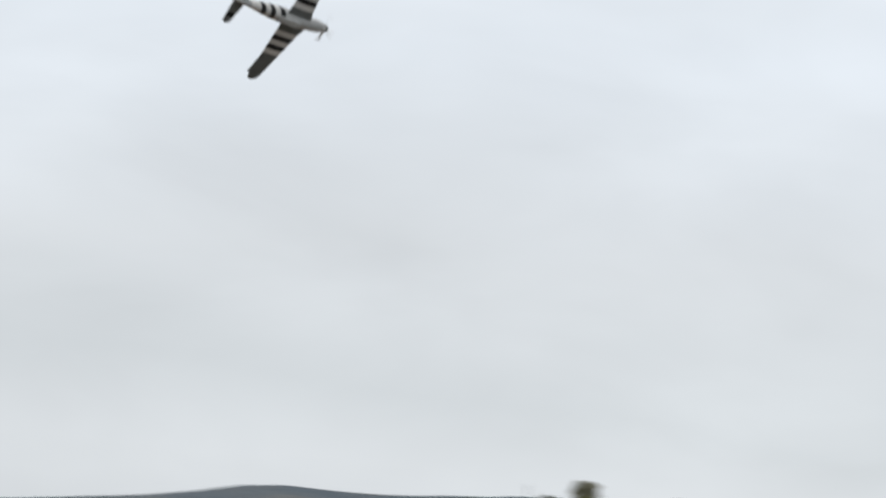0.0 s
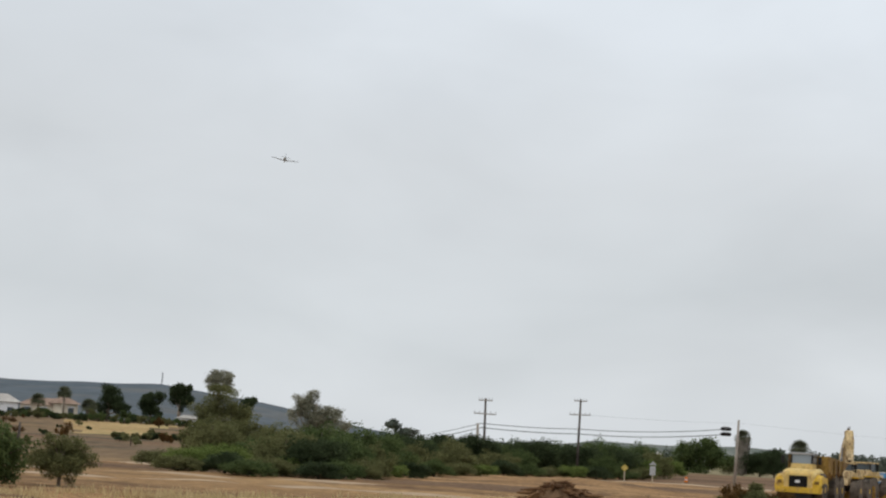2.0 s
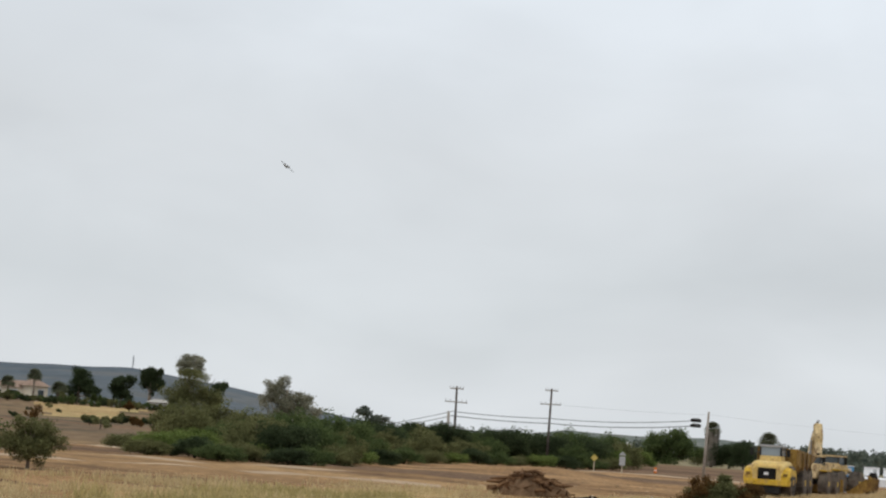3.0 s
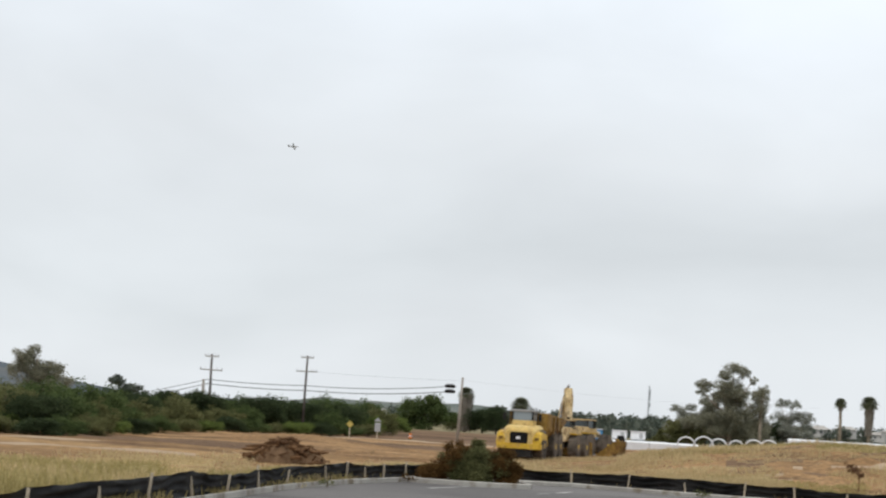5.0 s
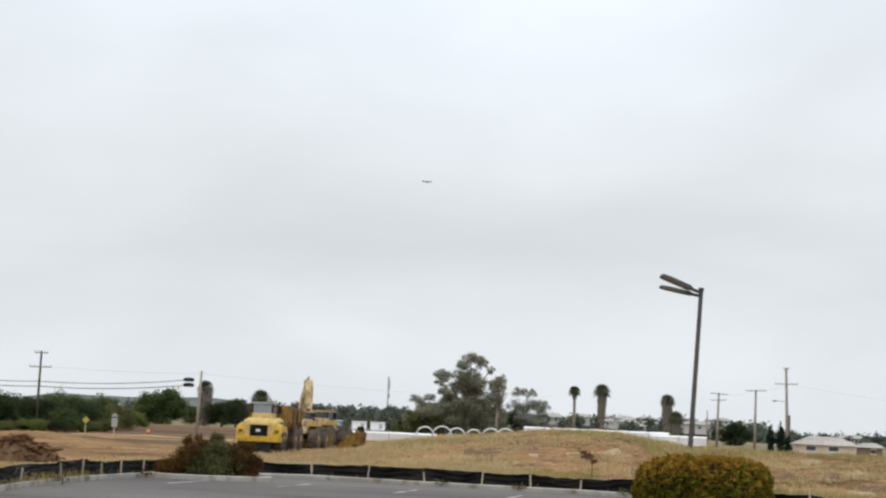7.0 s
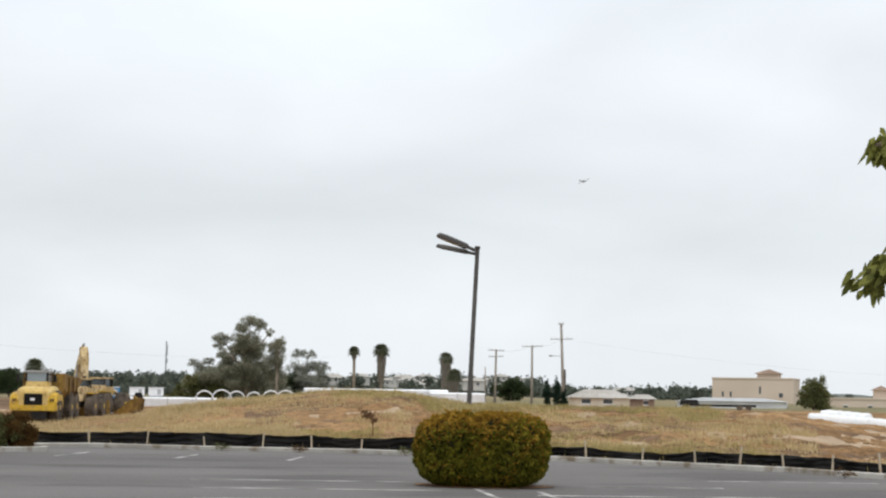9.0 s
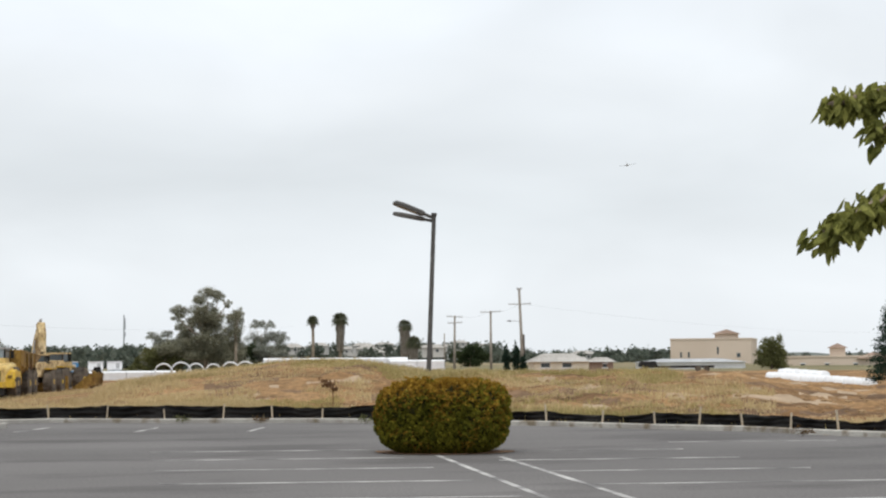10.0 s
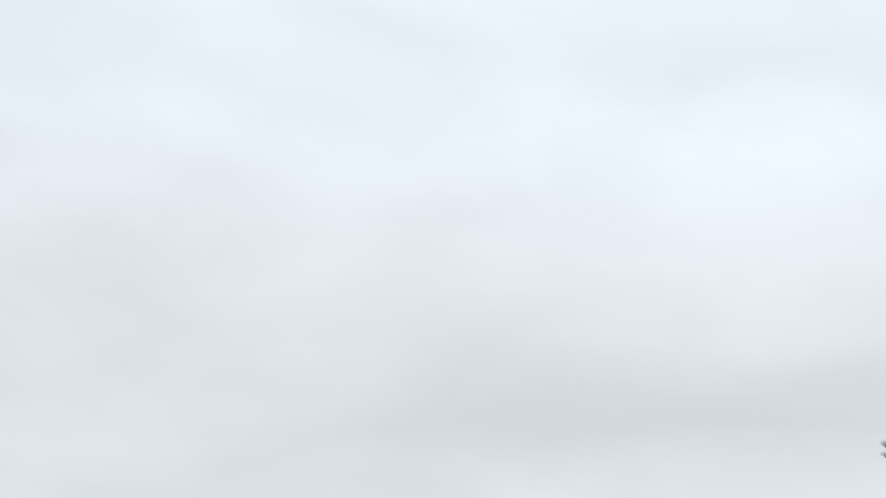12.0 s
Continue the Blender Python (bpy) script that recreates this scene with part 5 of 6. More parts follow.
def dump_truck():
    """Articulated hauler; x runs from tail to nose."""
    b = at(-4.08, 89)
    t = thing("dump_truck", "yellow articulated dump truck with black grille parked on dirt", "dump truck", m=Matrix.Translation((b.x, b.y, b.z - 0.05)) @ Matrix.Rotation(radians(-95.5), 4, "Z") @ Matrix.Diagonal((1, 0.87, 1.02, 1)))
    hood = Shape().loft([[(x, -w / 2, z0), (x, w / 2, z0), (x, w / 2, z1 - 0.12), (x, w / 2 - 0.2, z1), (x, -w / 2 + 0.2, z1), (x, -w / 2, z1 - 0.12)] for x, w, z0, z1 in ((-1.9, 2.1, 0.75, 1.82), (-0.6, 2.05, 0.75, 1.75), (0.0, 1.9, 0.72, 1.62), (0.12, 1.7, 0.75, 1.5))])
    part("hood", hood, M["pale_yellow"], t, "sloping yellow hood", bevel=0.03)
    part("grille", Shape().box((0.14, 0, 1.14), (0.10, 1.02, 0.58)), M["black"], t, "black radiator grille", bevel=0.02)
    gs = Shape()
    for k in range(6):
        gs.box((0.20, 0, 0.92 + k * 0.09), (0.03, 0.96, 0.02))
    part("grille_bars", gs, M["black"], t)
    part("badge", Shape().box((0.215, -0.02, 1.16), (0.02, 0.26, 0.13)), M["white"], t, "pale badge on the grille")
    for s in (-1, 1):
        f = part("fender", Shape().loft([[(x, s * 0.80, z - 0.34), (x, s * 1.32, z - 0.38), (x, s * 1.32, z), (x, s * 0.80, z + 0.10)] for x, z in ((-2.1, 1.05), (-1.7, 1.42), (-0.5, 1.46), (0.0, 1.34), (0.16, 1.02))]), M["yellow"], t, "rounded yellow front fender", bevel=0.04)
        part("headlight", Shape().box((0.13, s * 1.05, 1.12), (0.10, 0.26, 0.16)), M["steel_brown"], f, "dark recessed headlight", bevel=0.02)
        part("step", Shape().box((-1.2, s * 1.28, 0.62), (0.5, 0.16, 0.06)).box((-1.2, s * 1.28, 0.36), (0.5, 0.16, 0.06)), M["black"], t)
    part("bumper", Shape().loft([[(x, -1.28 * k, 0.60), (x, 1.28 * k, 0.60), (x, 1.32 * k, 0.88), (x, -1.32 * k, 0.88)] for x, k in ((-0.4, 1.0), (0.10, 1.0), (0.24, 0.92))]), M["yellow"], t, "broad yellow front bumper", bevel=0.03)
    part("underguard", Shape().box((-0.3, 0, 0.40), (0.9, 1.5, 0.35)), M["black"], t)
    cab = part("cab", Shape().box((-1.75, -0.08, 1.86), (1.25, 1.25, 0.37)), M["pale_yellow"], t, "operator's cab", bevel=0.03)
    part("cab_roof", Shape().box((-1.8, -0.08, 2.52), (1.45, 1.42, 0.10)), M["grey"], cab, "grey cab roof", bevel=0.03)
    for x in (-1.16, -2.36):
        for y in (-0.67, 0.51):
            part("cab_post", Shape().box((x, y, 2.26), (0.09, 0.09, 0.46)), M["black"], cab)
    part("windscreen", Shape().box((-1.17, -0.08, 2.26), (0.03, 1.10, 0.46)), M["screen"], cab, "large cab windscreen")
    for y in (-0.71, 0.55):
        part("side_window", Shape().box((-1.75, y, 2.26), (1.0, 0.03, 0.42)), M["screen"], cab)
    for s in (-1, 1):
        part("mirror", Shape().box((-1.0, -0.08 + s * 1.05, 2.2), (0.06, 0.2, 0.36)).box((-1.05, -0.08 + s * 0.86, 2.36), (0.04, 0.4, 0.04)), M["black"], t)
    part("exhaust", Shape().pipe([(-2.2, -0.75, 1.4), (-2.2, -0.75, 2.5), (-2.3, -0.75, 2.62)], 0.08, 10), M["black"], t)
    part("handrail", Shape().pipe([(-0.6, -0.85, 1.75), (-0.6, -0.85, 2.15), (-1.6, -0.85, 2.2), (-1.6, -0.85, 1.75)], 0.025, 6), M["black"], t)
    part("hitch", Shape().box((-3.0, 0, 0.85), (1.6, 0.7, 0.5)), M["black"], t, bevel=0.05)
    part("rear_chassis", Shape().box((-6.0, 0.5, 0.95), (5.0, 0.28, 0.4)).box((-6.0, -0.5, 0.95), (5.0, 0.28, 0.4)).box((-5.0, 0, 0.85), (0.4, 1.3, 0.3)).box((-7.2, 0, 0.85), (0.4, 1.3, 0.3)), M["black"], t)
    body = Shape()
    stations = ((-2.75, 2.35, 1.35, 2.46), (-3.1, 2.5, 1.15, 2.42), (-6.6, 2.65, 1.25, 2.28), (-8.6, 2.70, 1.75, 2.2))
    body.loft([[(x, -w / 2 + 0.35, z0), (x, w / 2 - 0.35, z0), (x, w / 2, z0 + 0.4), (x, w / 2, z1), (x, w / 2 - 0.12, z1), (x, w / 2 - 0.14, z0 + 0.5), (x, w / 2 - 0.42, z0 + 0.14), (x, -w / 2 + 0.42, z0 + 0.14), (x, -w / 2 + 0.14, z0 + 0.5), (x, -w / 2 + 0.12, z1), (x, -w / 2, z1), (x, -w / 2, z0 + 0.4)] for x, w, z0, z1 in stations])
    body.box((-2.72, 0, 1.9), (0.12, 2.3, 1.1))
    bd = part("dump_body", body, M["steel_brown"], t, "worn brown-yellow steel dump body", bevel=0.0)
    for x in (-3.9, -5.2, -6.5):
        for s in (-1, 1):
            part("rib", Shape().box((x, s * 1.33, 1.85), (0.14, 0.08, 0.85)), M["steel_brown"], bd)
    for x in (-1.15, -5.1, -6.95):
        for s in (-1, 1):
            wheel(t, (x, s * 1.02, 0.78), 0.80, 0.58, s)


def excavator():
    b = at(-2.78, 116)
    t = thing("excavator", "weathered yellow excavator with folded upright boom", "excavator", m=Matrix.Translation((b.x, b.y, b.z - 0.05)) @ Matrix.Rotation(radians(-74), 4, "Z") @ Matrix.Diagonal((1, 1, 0.92, 1)))
    for s in (-1, 1):
        tr = part("track", Shape().loft([[(math.cos(a) * 0.42 + (1.25 if math.cos(a) > 0 else -1.25), s * 1.05 + e * 0.28, 0.45 + math.sin(a) * 0.42) for a in np.linspace(0, 6.2832, 25)[:-1]] for e in (-1, 1)]), M["black"], t, "steel crawler track")
        pads = Shape()
        for k in range(14):
            for z in (0.03, 0.88):
                pads.box((-1.4 + k * 0.215, s * 1.05, z), (0.15, 0.60, 0.05))
        part("track_pads", pads, M["tyre"], tr)
        rol = Shape()
        for k in range(6):
            rol.lathe((-1.1 + k * 0.44, s * 1.34, 0.30), [(-0.04, 0.13), (0.05, 0.13)], "Y", 10)
        part("rollers", rol, M["steel_brown"], tr)
    part("undercarriage", Shape().box((0, 0, 0.55), (1.6, 1.7, 0.35)).lathe((0, 0, 0.8), [(-0.12, 0.6), (0.14, 0.6)], "Z", 20), M["steel_brown"], t)
    part("engine_house", Shape().box((-1.0, 0.0, 1.42), (1.9, 2.3, 0.95), top=(0.95, 0.96)).box((0.35, -0.5, 1.25), (0.9, 1.2, 0.6)), M["pale_yellow"], t, "faded yellow engine house", bevel=0.06)
    part("counterweight", Shape().loft([[(-1.9 - 0.25 * math.cos(k), y, z) for y, z in ((-1.15, 0.95), (1.15, 0.95), (1.15, 1.75), (-1.15, 1.75))] for k in (1.5, 0.8, 0.0)]), M["yellow"], t, bevel=0.05)
    cab = part("cab", Shape().box((0.55, 0.68, 1.20), (1.3, 0.85, 0.5)).box((0.50, 0.68, 2.50), (1.3, 0.88, 0.09)), M["pale_yellow"], t, bevel=0.03)
    for x in (-0.08, 1.14):
        for y in (0.28, 1.08):
            part("cab_post", Shape().box((x, y, 1.95), (0.08, 0.08, 1.05)), M["black"], cab)
    part("cab_glass", Shape().box((0.53, 0.68, 1.95), (1.18, 0.80, 1.0)), M["screen"], cab)
    part("exhaust", Shape().pipe([(-1.2, -0.5, 1.8), (-1.2, -0.5, 2.35)], 0.07, 8), M["black"], t)

    def beam(name, pts, w, label="", narrow=0.45):
        s = Shape()
        rings = []
        for i, (x, z, h) in enumerate(pts):
            x0, z0, _ = pts[max(i - 1, 0)]
            x1, z1, _ = pts[min(i + 1, len(pts) - 1)]
            d = Vector((x1 - x0, 0, z1 - z0)).normalized()
            n = Vector((-d.z, 0, d.x))
            wide = w * (1 - (1 - narrow) * (i / (len(pts) - 1)) ** 2.2)
            rings.append([Vector((x, s_ * wide / 2, z)) + n * k * h / 2 for s_, k in ((-1, -1), (1, -1), (1, 1), (-1, 1))])
        s.loft(rings)
        return part(name, s, M["faded"], t, label, bevel=0.02)
    beam("boom", [(0.6, 1.4, 0.5), (1.0, 2.5, 0.75), (1.25, 3.3, 0.7), (1.60, 4.2, 0.42), (1.75, 4.6, 0.16)], 0.70, "raised faded yellow boom", 0.32)
    beam("stick", [(1.75, 4.75, 0.35), (2.05, 4.0, 0.60), (2.25, 2.7, 0.45), (2.3, 1.9, 0.3)], 0.5, "dipper arm hanging down")
    part("boom_ram", Shape().pipe([(0.9, -0.34, 1.2), (1.5, -0.34, 2.9)], 0.09, 8).pipe([(1.5, -0.34, 2.9), (1.7, -0.34, 3.6)], 0.05, 8), M["grey"], t)
    part("stick_ram", Shape().pipe([(1.0, 0, 3.2), (1.5, 0, 4.8), (1.9, 0, 5.0)], 0.09, 8), M["grey"], t)
    bk = Shape()
    bk.loft([[(x, y, z) for x, z in ((2.1, 1.95), (2.75, 1.7), (2.95, 1.1), (2.5, 0.75), (2.0, 0.85), (2.35, 1.05), (2.6, 1.3), (2.45, 1.6))] for y in (-0.5, 0.5)])
    bu = part("bucket", bk, M["steel_brown"], t, "rusty steel digging bucket", bevel=0.02)
    for k in range(5):
        part("bucket_tooth", Shape().box((1.92, -0.42 + k * 0.21, 0.86), (0.2, 0.09, 0.07), top=(0.4, 1)), M["grey"], bu)


def loader(az, r, turn, label, seed):
    b = at(az, r)
    t = thing("wheel_loader", label, "loader", "yellow wheel loaders", Matrix.Translation((b.x, b.y, b.z - 0.04)) @ Matrix.Rotation(radians(turn), 4, "Z") @ Matrix.Scale(1.14, 4))
    part("engine_cover", Shape().box((-1.0, 0, 1.25), (1.7, 1.2, 0.75), top=(0.92, 0.9)), M["faded"], t, bevel=0.05)
    part("frame", Shape().box((0.1, 0, 0.75), (3.0, 0.8, 0.35)), M["black"], t)
    cab = part("cab", Shape().box((0.2, 0, 1.3), (1.0, 1.1, 0.5)), M["faded"], t, bevel=0.03)
    part("cab_roof", Shape().box((0.2, 0, 2.0), (1.0, 1.0, 0.08)), M["faded"], cab, bevel=0.02)
    for x in (-0.25, 0.65):
        for y in (-0.5, 0.5):
            part("cab_post", Shape().box((x, y * 0.86, 1.75), (0.07, 0.07, 0.5)), M["black"], cab)
    part("cab_glass", Shape().box((0.2, 0, 1.74), (0.80, 0.76, 0.42)), M["glass"], cab)
    for s in (-1, 1):
        part("lift_arm", Shape().pipe([(0.6, s * 0.45, 1.35), (1.5, s * 0.45, 1.1), (2.0, s * 0.45, 0.5)], 0.11, 6), M["faded"], t)
    part("bucket", Shape().loft([[(x, y, z) for x, z in ((1.95, 0.9), (2.05, 0.15), (2.8, 0.08), (2.8, 0.12), (2.2, 0.25), (2.1, 0.88))] for y in (-1.15, 1.15)]), M["steel_brown"], t, "wide rusty bucket")
    part("exhaust", Shape().pipe([(-1.2, 0.3, 1.5), (-1.2, 0.3, 2.1)], 0.05, 8), M["black"], t)
    for s in (-1, 1):
        part("fender", Shape().box((-0.9, s * 0.85, 1.28), (1.2, 0.4, 0.07)), M["yellow"], t, bevel=0.02)
    for x in (-1.0, 1.1):
        for s in (-1, 1):
            wheel(t, (x, s * 0.85, 0.62), 0.64, 0.45, s)


def loose_bucket():
    b = at(-1.12, 108)
    t = thing("digging_bucket", "rusty brown digging bucket lying on the dirt", "bucket", m=Matrix.Translation(b) @ Matrix.Rotation(radians(-25), 4, "Z"))
    shell = Shape().loft([[(x, y, z) for x, z in ((-0.7, 0.05), (0.1, -0.05), (0.75, 0.25), (0.85, 0.95), (0.55, 1.15), (0.62, 0.9), (0.5, 0.4), (0.05, 0.15), (-0.7, 0.12))] for y in (-0.55, 0.55)])
    part("shell", shell, M["steel_brown"], t, bevel=0.02)
    for s in (-1, 1):
        part("cheek", Shape().plate([(-0.7, 0.06), (0.1, -0.02), (0.75, 0.27), (0.83, 0.95), (0.3, 0.8)], 0.05, Matrix.Translation((0, s * 0.56, 0))), M["steel_brown"], t)
        part("lug", Shape().plate([(0.45, 1.05), (0.85, 0.9), (0.8, 1.3), (0.6, 1.35)], 0.06, Matrix.Translation((0, s * 0.2, 0))), M["black"], t)
    for k in range(5):
        part("tooth", Shape().box((-0.8, -0.48 + 0.24 * k, 0.08), (0.26, 0.10, 0.07), top=(0.6, 1)), M["grey"], t)


dump_truck()
excavator()
loose_bucket()
loader(-2.66, 105.5, 80, "yellow wheel loader parked behind the dump truck", 1)
loader(-2.05, 110, 66, "yellow wheel loader with rusty bucket parked on dirt", 2)


# ---- sheds, tunnels, buildings ----
def house(name, label, category, az, r, turn, w, d, h, roof, wall_mat, roof_mat, wins, group="", base=None):
    b = at(az, r) if base is None else P(az, r, base)
    t = thing(name, label, category, group, Matrix.Translation(b) @ face(az) @ Matrix.Rotation(radians(turn), 4, "Z"))
    walls = Shape().box((0, 0, h / 2 - 0.3), (w, d, h + 0.6))
    part("wall", walls, M[wall_mat], t)
    o = 0.35
    if roof > 0:
        rf = Shape().add([(-w / 2 - o, -d / 2 - o, h), (w / 2 + o, -d / 2 - o, h), (w / 2 + o, d / 2 + o, h), (-w / 2 - o, d / 2 + o, h), (-w / 2 * 0.55, 0, h + roof), (w / 2 * 0.55, 0, h + roof)],
                         [(0, 1, 5, 4), (1, 2, 5), (2, 3, 4, 5), (3, 0, 4), (3, 2, 1, 0)])
        part("roof", rf, M[roof_mat], t)
    else:
        part("parapet", Shape().box((0, 0, h + 0.12), (w + 0.2, d + 0.2, 0.24)), M[wall_mat], t, bevel=0.03)
    for x, z, ww, hh in wins:
        k = part("window", Shape().box((x, -d / 2 - 0.02, z), (ww, 0.06, hh)), M["glass"], t)
        if r < 260:
            part("lintel", Shape().box((x, -d / 2 - 0.05, z + hh / 2 + 0.05), (ww + 0.2, 0.08, 0.1)), M["white"], k)
            part("sill", Shape().box((x, -d / 2 - 0.05, z - hh / 2 - 0.05), (ww + 0.2, 0.08, 0.1)), M["white"], k)
    return t


house("house", "low house with hipped grey-brown shingle roof", "house", 14.1, 180, 8, 5.6, 4.5, 0.85, 0.85, "cream", "shingle", [(-1.6, 0.5, 0.9, 0.45), (0.6, 0.5, 0.9, 0.45)], "", 0.9)
house("shed", "small brick-red shed beside the shingled house", "shed", 15.5, 190, 0, 2.6, 2.4, 0.8, 0.5, "tile", "shingle", [(0.4, 0.4, 0.4, 0.4)], "", 0.9)
hb = house("building", "large plain tan stucco building with small windows", "building", 19.15, 300, -6, 13.3, 12, 4.0, 0, "stucco", "tile", [(-4.9, 1.5, 0.3, 0.9), (-3.6, 1.5, 0.3, 0.9), (1.2, 2.2, 0.3, 1.2), (4.6, 1.4, 0.6, 0.7)], "", 1.3)
part("tower", Shape().box((2.4, -3.2, 4.35), (3.6, 3.6, 1.3)), M["stucco"], hb, "square roof tower")
part("tower_roof", Shape().add([(0.1, -5.5, 4.95), (4.7, -5.5, 4.95), (4.7, -0.9, 4.95), (0.1, -0.9, 4.95), (2.4, -3.2, 5.75)], [(0, 1, 4), (1, 2, 4), (2, 3, 4), (3, 0, 4), (3, 2, 1, 0)]), M["tile"], hb, "hipped clay tile tower roof")
h2 = house("building", "long low tan stucco building with clay tile roofs", "building", 22.9, 230, 3, 13.0, 8, 2.35, 0, "stucco", "tile", [(-4, 1.2, 0.5, 0.8), (-1, 1.2, 0.5, 0.8), (2.5, 1.2, 0.5, 0.8)], "", -0.3)
part("corner_roof", Shape().add([(2.6, -4.6, 2.2), (7.4, -4.6, 2.2), (7.4, 0.6, 2.2), (2.6, 0.6, 2.2), (5.0, -2.0, 3.1)], [(0, 1, 4), (1, 2, 4), (2, 3, 4), (3, 0, 4), (3, 2, 1, 0)]), M["tile"], h2, "hipped clay tile corner roof")
part("turret", Shape().box((0.6, 1.5, 3.0), (1.9, 1.9, 1.4)), M["stucco"], h2)
part("turret_roof", Shape().add([(-0.7, 0.2, 3.6), (1.9, 0.2, 3.6), (1.9, 2.8, 3.6), (-0.7, 2.8, 3.6), (0.6, 1.5, 4.2)], [(0, 1, 4), (1, 2, 4), (2, 3, 4), (3, 0, 4), (3, 2, 1, 0)]), M["tile"], h2)
house("warehouse", "low white metal-roofed warehouse", "warehouse", 18.4, 210, -3, 12.5, 7, 0.85, 0.42, "white", "grey", [], "", 0.75)
tk = thing("tank_trailer", "long black trailer parked before the white warehouse", "trailer", m=Matrix.Translation(P(17.5, 165, up(165, -0.30))) @ face(17.5))
part("bed", Shape().box((1.4, 0, 0.45), (6.6, 1.8, 0.22)), M["black"], tk, bevel=0.03)
part("box", Shape().box((-1.4, 0, 0.72), (1.9, 1.6, 0.5), top=(0.8, 0.9)), M["black"], tk, bevel=0.06)
for x in (-1.8, 3.2, 4.0):
    part("wheel", Shape().lathe((x, -0.8, 0.25), [(-0.12, 0.28), (0.12, 0.28)], "Y", 14), M["tyre"], tk)
house("house", "white gabled house on top of the dry hillside", "house", -29.75, 246, 12, 4.2, 5, 1.7, 1.1, "white", "shingle", [(-1.2, 0.7, 0.7, 0.6), (1.0, 0.7, 0.7, 0.6)], "hillside houses")
house("house", "cream house with clay tile roof on the hillside", "house", -28.35, 246, -10, 5.6, 5, 1.6, 1.0, "cream", "tile", [(-1.8, 0.9, 0.8, 0.7), (0.4, 0.9, 0.8, 0.7), (2.0, 0.9, 0.7, 0.7)], "hillside houses")
house("house", "cream gabled house half hidden by hillside trees", "house", -30.9, 252, 5, 5.0, 5, 1.2, 1.0, "cream", "tile", [(-1.0, 0.6, 0.7, 0.6)], "hillside houses")
house("house", "cream house wing with a steep clay tile gable", "house", -27.75, 243, 24, 2.4, 4, 1.9, 0.9, "cream", "tile", [(0.2, 1.0, 0.8, 0.8)], "hillside houses")
house("shed", "small pale shed under the dark hillside trees", "shed", -23.8, 232, 0, 2.6, 2, 0.9, 0.4, "white", "shingle", [(0.3, 0.5, 0.5, 0.4)])
q = rng(21)
for i in range(38):
    az, r = (5.2 + 6.6 * q.rand(), 400 + 260 * q.rand()) if i < 26 else (13.6 + 4 * q.rand(), 420 + 100 * q.rand()) if i < 29 else (-13 + 4.5 * q.rand(), 380 + 250 * q.rand())
    zt = up(r, 0.38 + 0.40 * q.rand() if i < 26 else 0.22 + 0.2 * q.rand())
    house("house", "pale far house among garden trees on the slope", "house", az, r, 40 * q.rand() - 20, 3.6 + 3.0 * q.rand(), 4, 1.6, 0.8, ("pale_wall", "white", "pale_wall")[i % 3], "shingle", [(-1.0, 0.9, 0.6, 0.6), (0.8, 0.9, 0.6, 0.6)], "far hillside houses", zt - 2.4)


def tunnels():
    """White growing tunnels: bowed end hoops with sheeting behind."""
    R = 1.05
    for i in range(16):
        az = 1.30 + i * 0.53 + 0.03 * math.sin(i * 2.1)
        r = 168 + 1.5 * math.sin(i)
        z = up(r, 0.05 + 0.03 * i / 8) - 0.75 - 0.05 * max(0, i - 6)
        t = thing("hoop_tunnel", "white growing tunnel with an open bowed end", "greenhouse", "white hoop tunnels", Matrix.Translation(P(az, r, z)) @ face(az))
        k = 0.78 + 0.1 * math.sin(i * 1.7)
        arc = [(math.cos(a) * R * k, math.sin(a) * R * k) for a in np.linspace(-0.25, 3.39, 18)]
        part("end_hoop", Shape().pipe([(x, 0, z_) for x, z_ in arc], 0.08, 7), M["white"], t, smooth=True)
        sh = Shape()
        sh.loft([[(x * s, y, z_ * s) for x, z_ in arc] + [(x * s * 0.97, y, z_ * s * 0.97) for x, z_ in reversed(arc)] for y, s in ((0.05, 0.98), (5.0, 0.98))])
        part("sheeting", sh, M["grey"], t, smooth=False)
    for az0, az1, r, e0, e1, lab in ((-1.45, 1.7, 176, -0.36, -0.14, "long low white plastic ground sheet"), (4.5, 9.2, 190, 0.10, 0.235, "long white plastic-covered growing house"), (8.6, 10.4, 186, 0.0, 0.15, "low white plastic-covered shed")):
        m = (az0 + az1) / 2
        w = r * math.radians(az1 - az0)
        z0, z1 = up(r, e0), up(r, e1)
        t = thing("greenhouse", lab, "greenhouse", "white greenhouses", Matrix.Translation(P(m, r, 0)) @ face(m))
        n = int(w / 2.2)
        s = Shape()
        rings = []
        for k in range(n * 4 + 1):
            x = -w / 2 + w * k / (n * 4)
            top = z1 - 0.02 * (1 - abs(math.sin(3.1416 * k / 4))) - 0.05 * abs(noise.noise((x, 3, 1)))
            rings.append([(x, 0, z0 - 0.6), (x, 0, top - 0.15), (x, 0.5, top), (x, 5, top), (x, 5, z0 - 0.6)])
        s.loft(rings)
        part("covering", s, M["white"], t)
        for k in range(n + 1):
            part("rib", Shape().box((-w / 2 + w * k / n, -0.03, (z0 + z1) / 2 - 0.2), (0.06, 0.05, z1 - z0 + 0.2)), M["grey"], t)


tunnels()
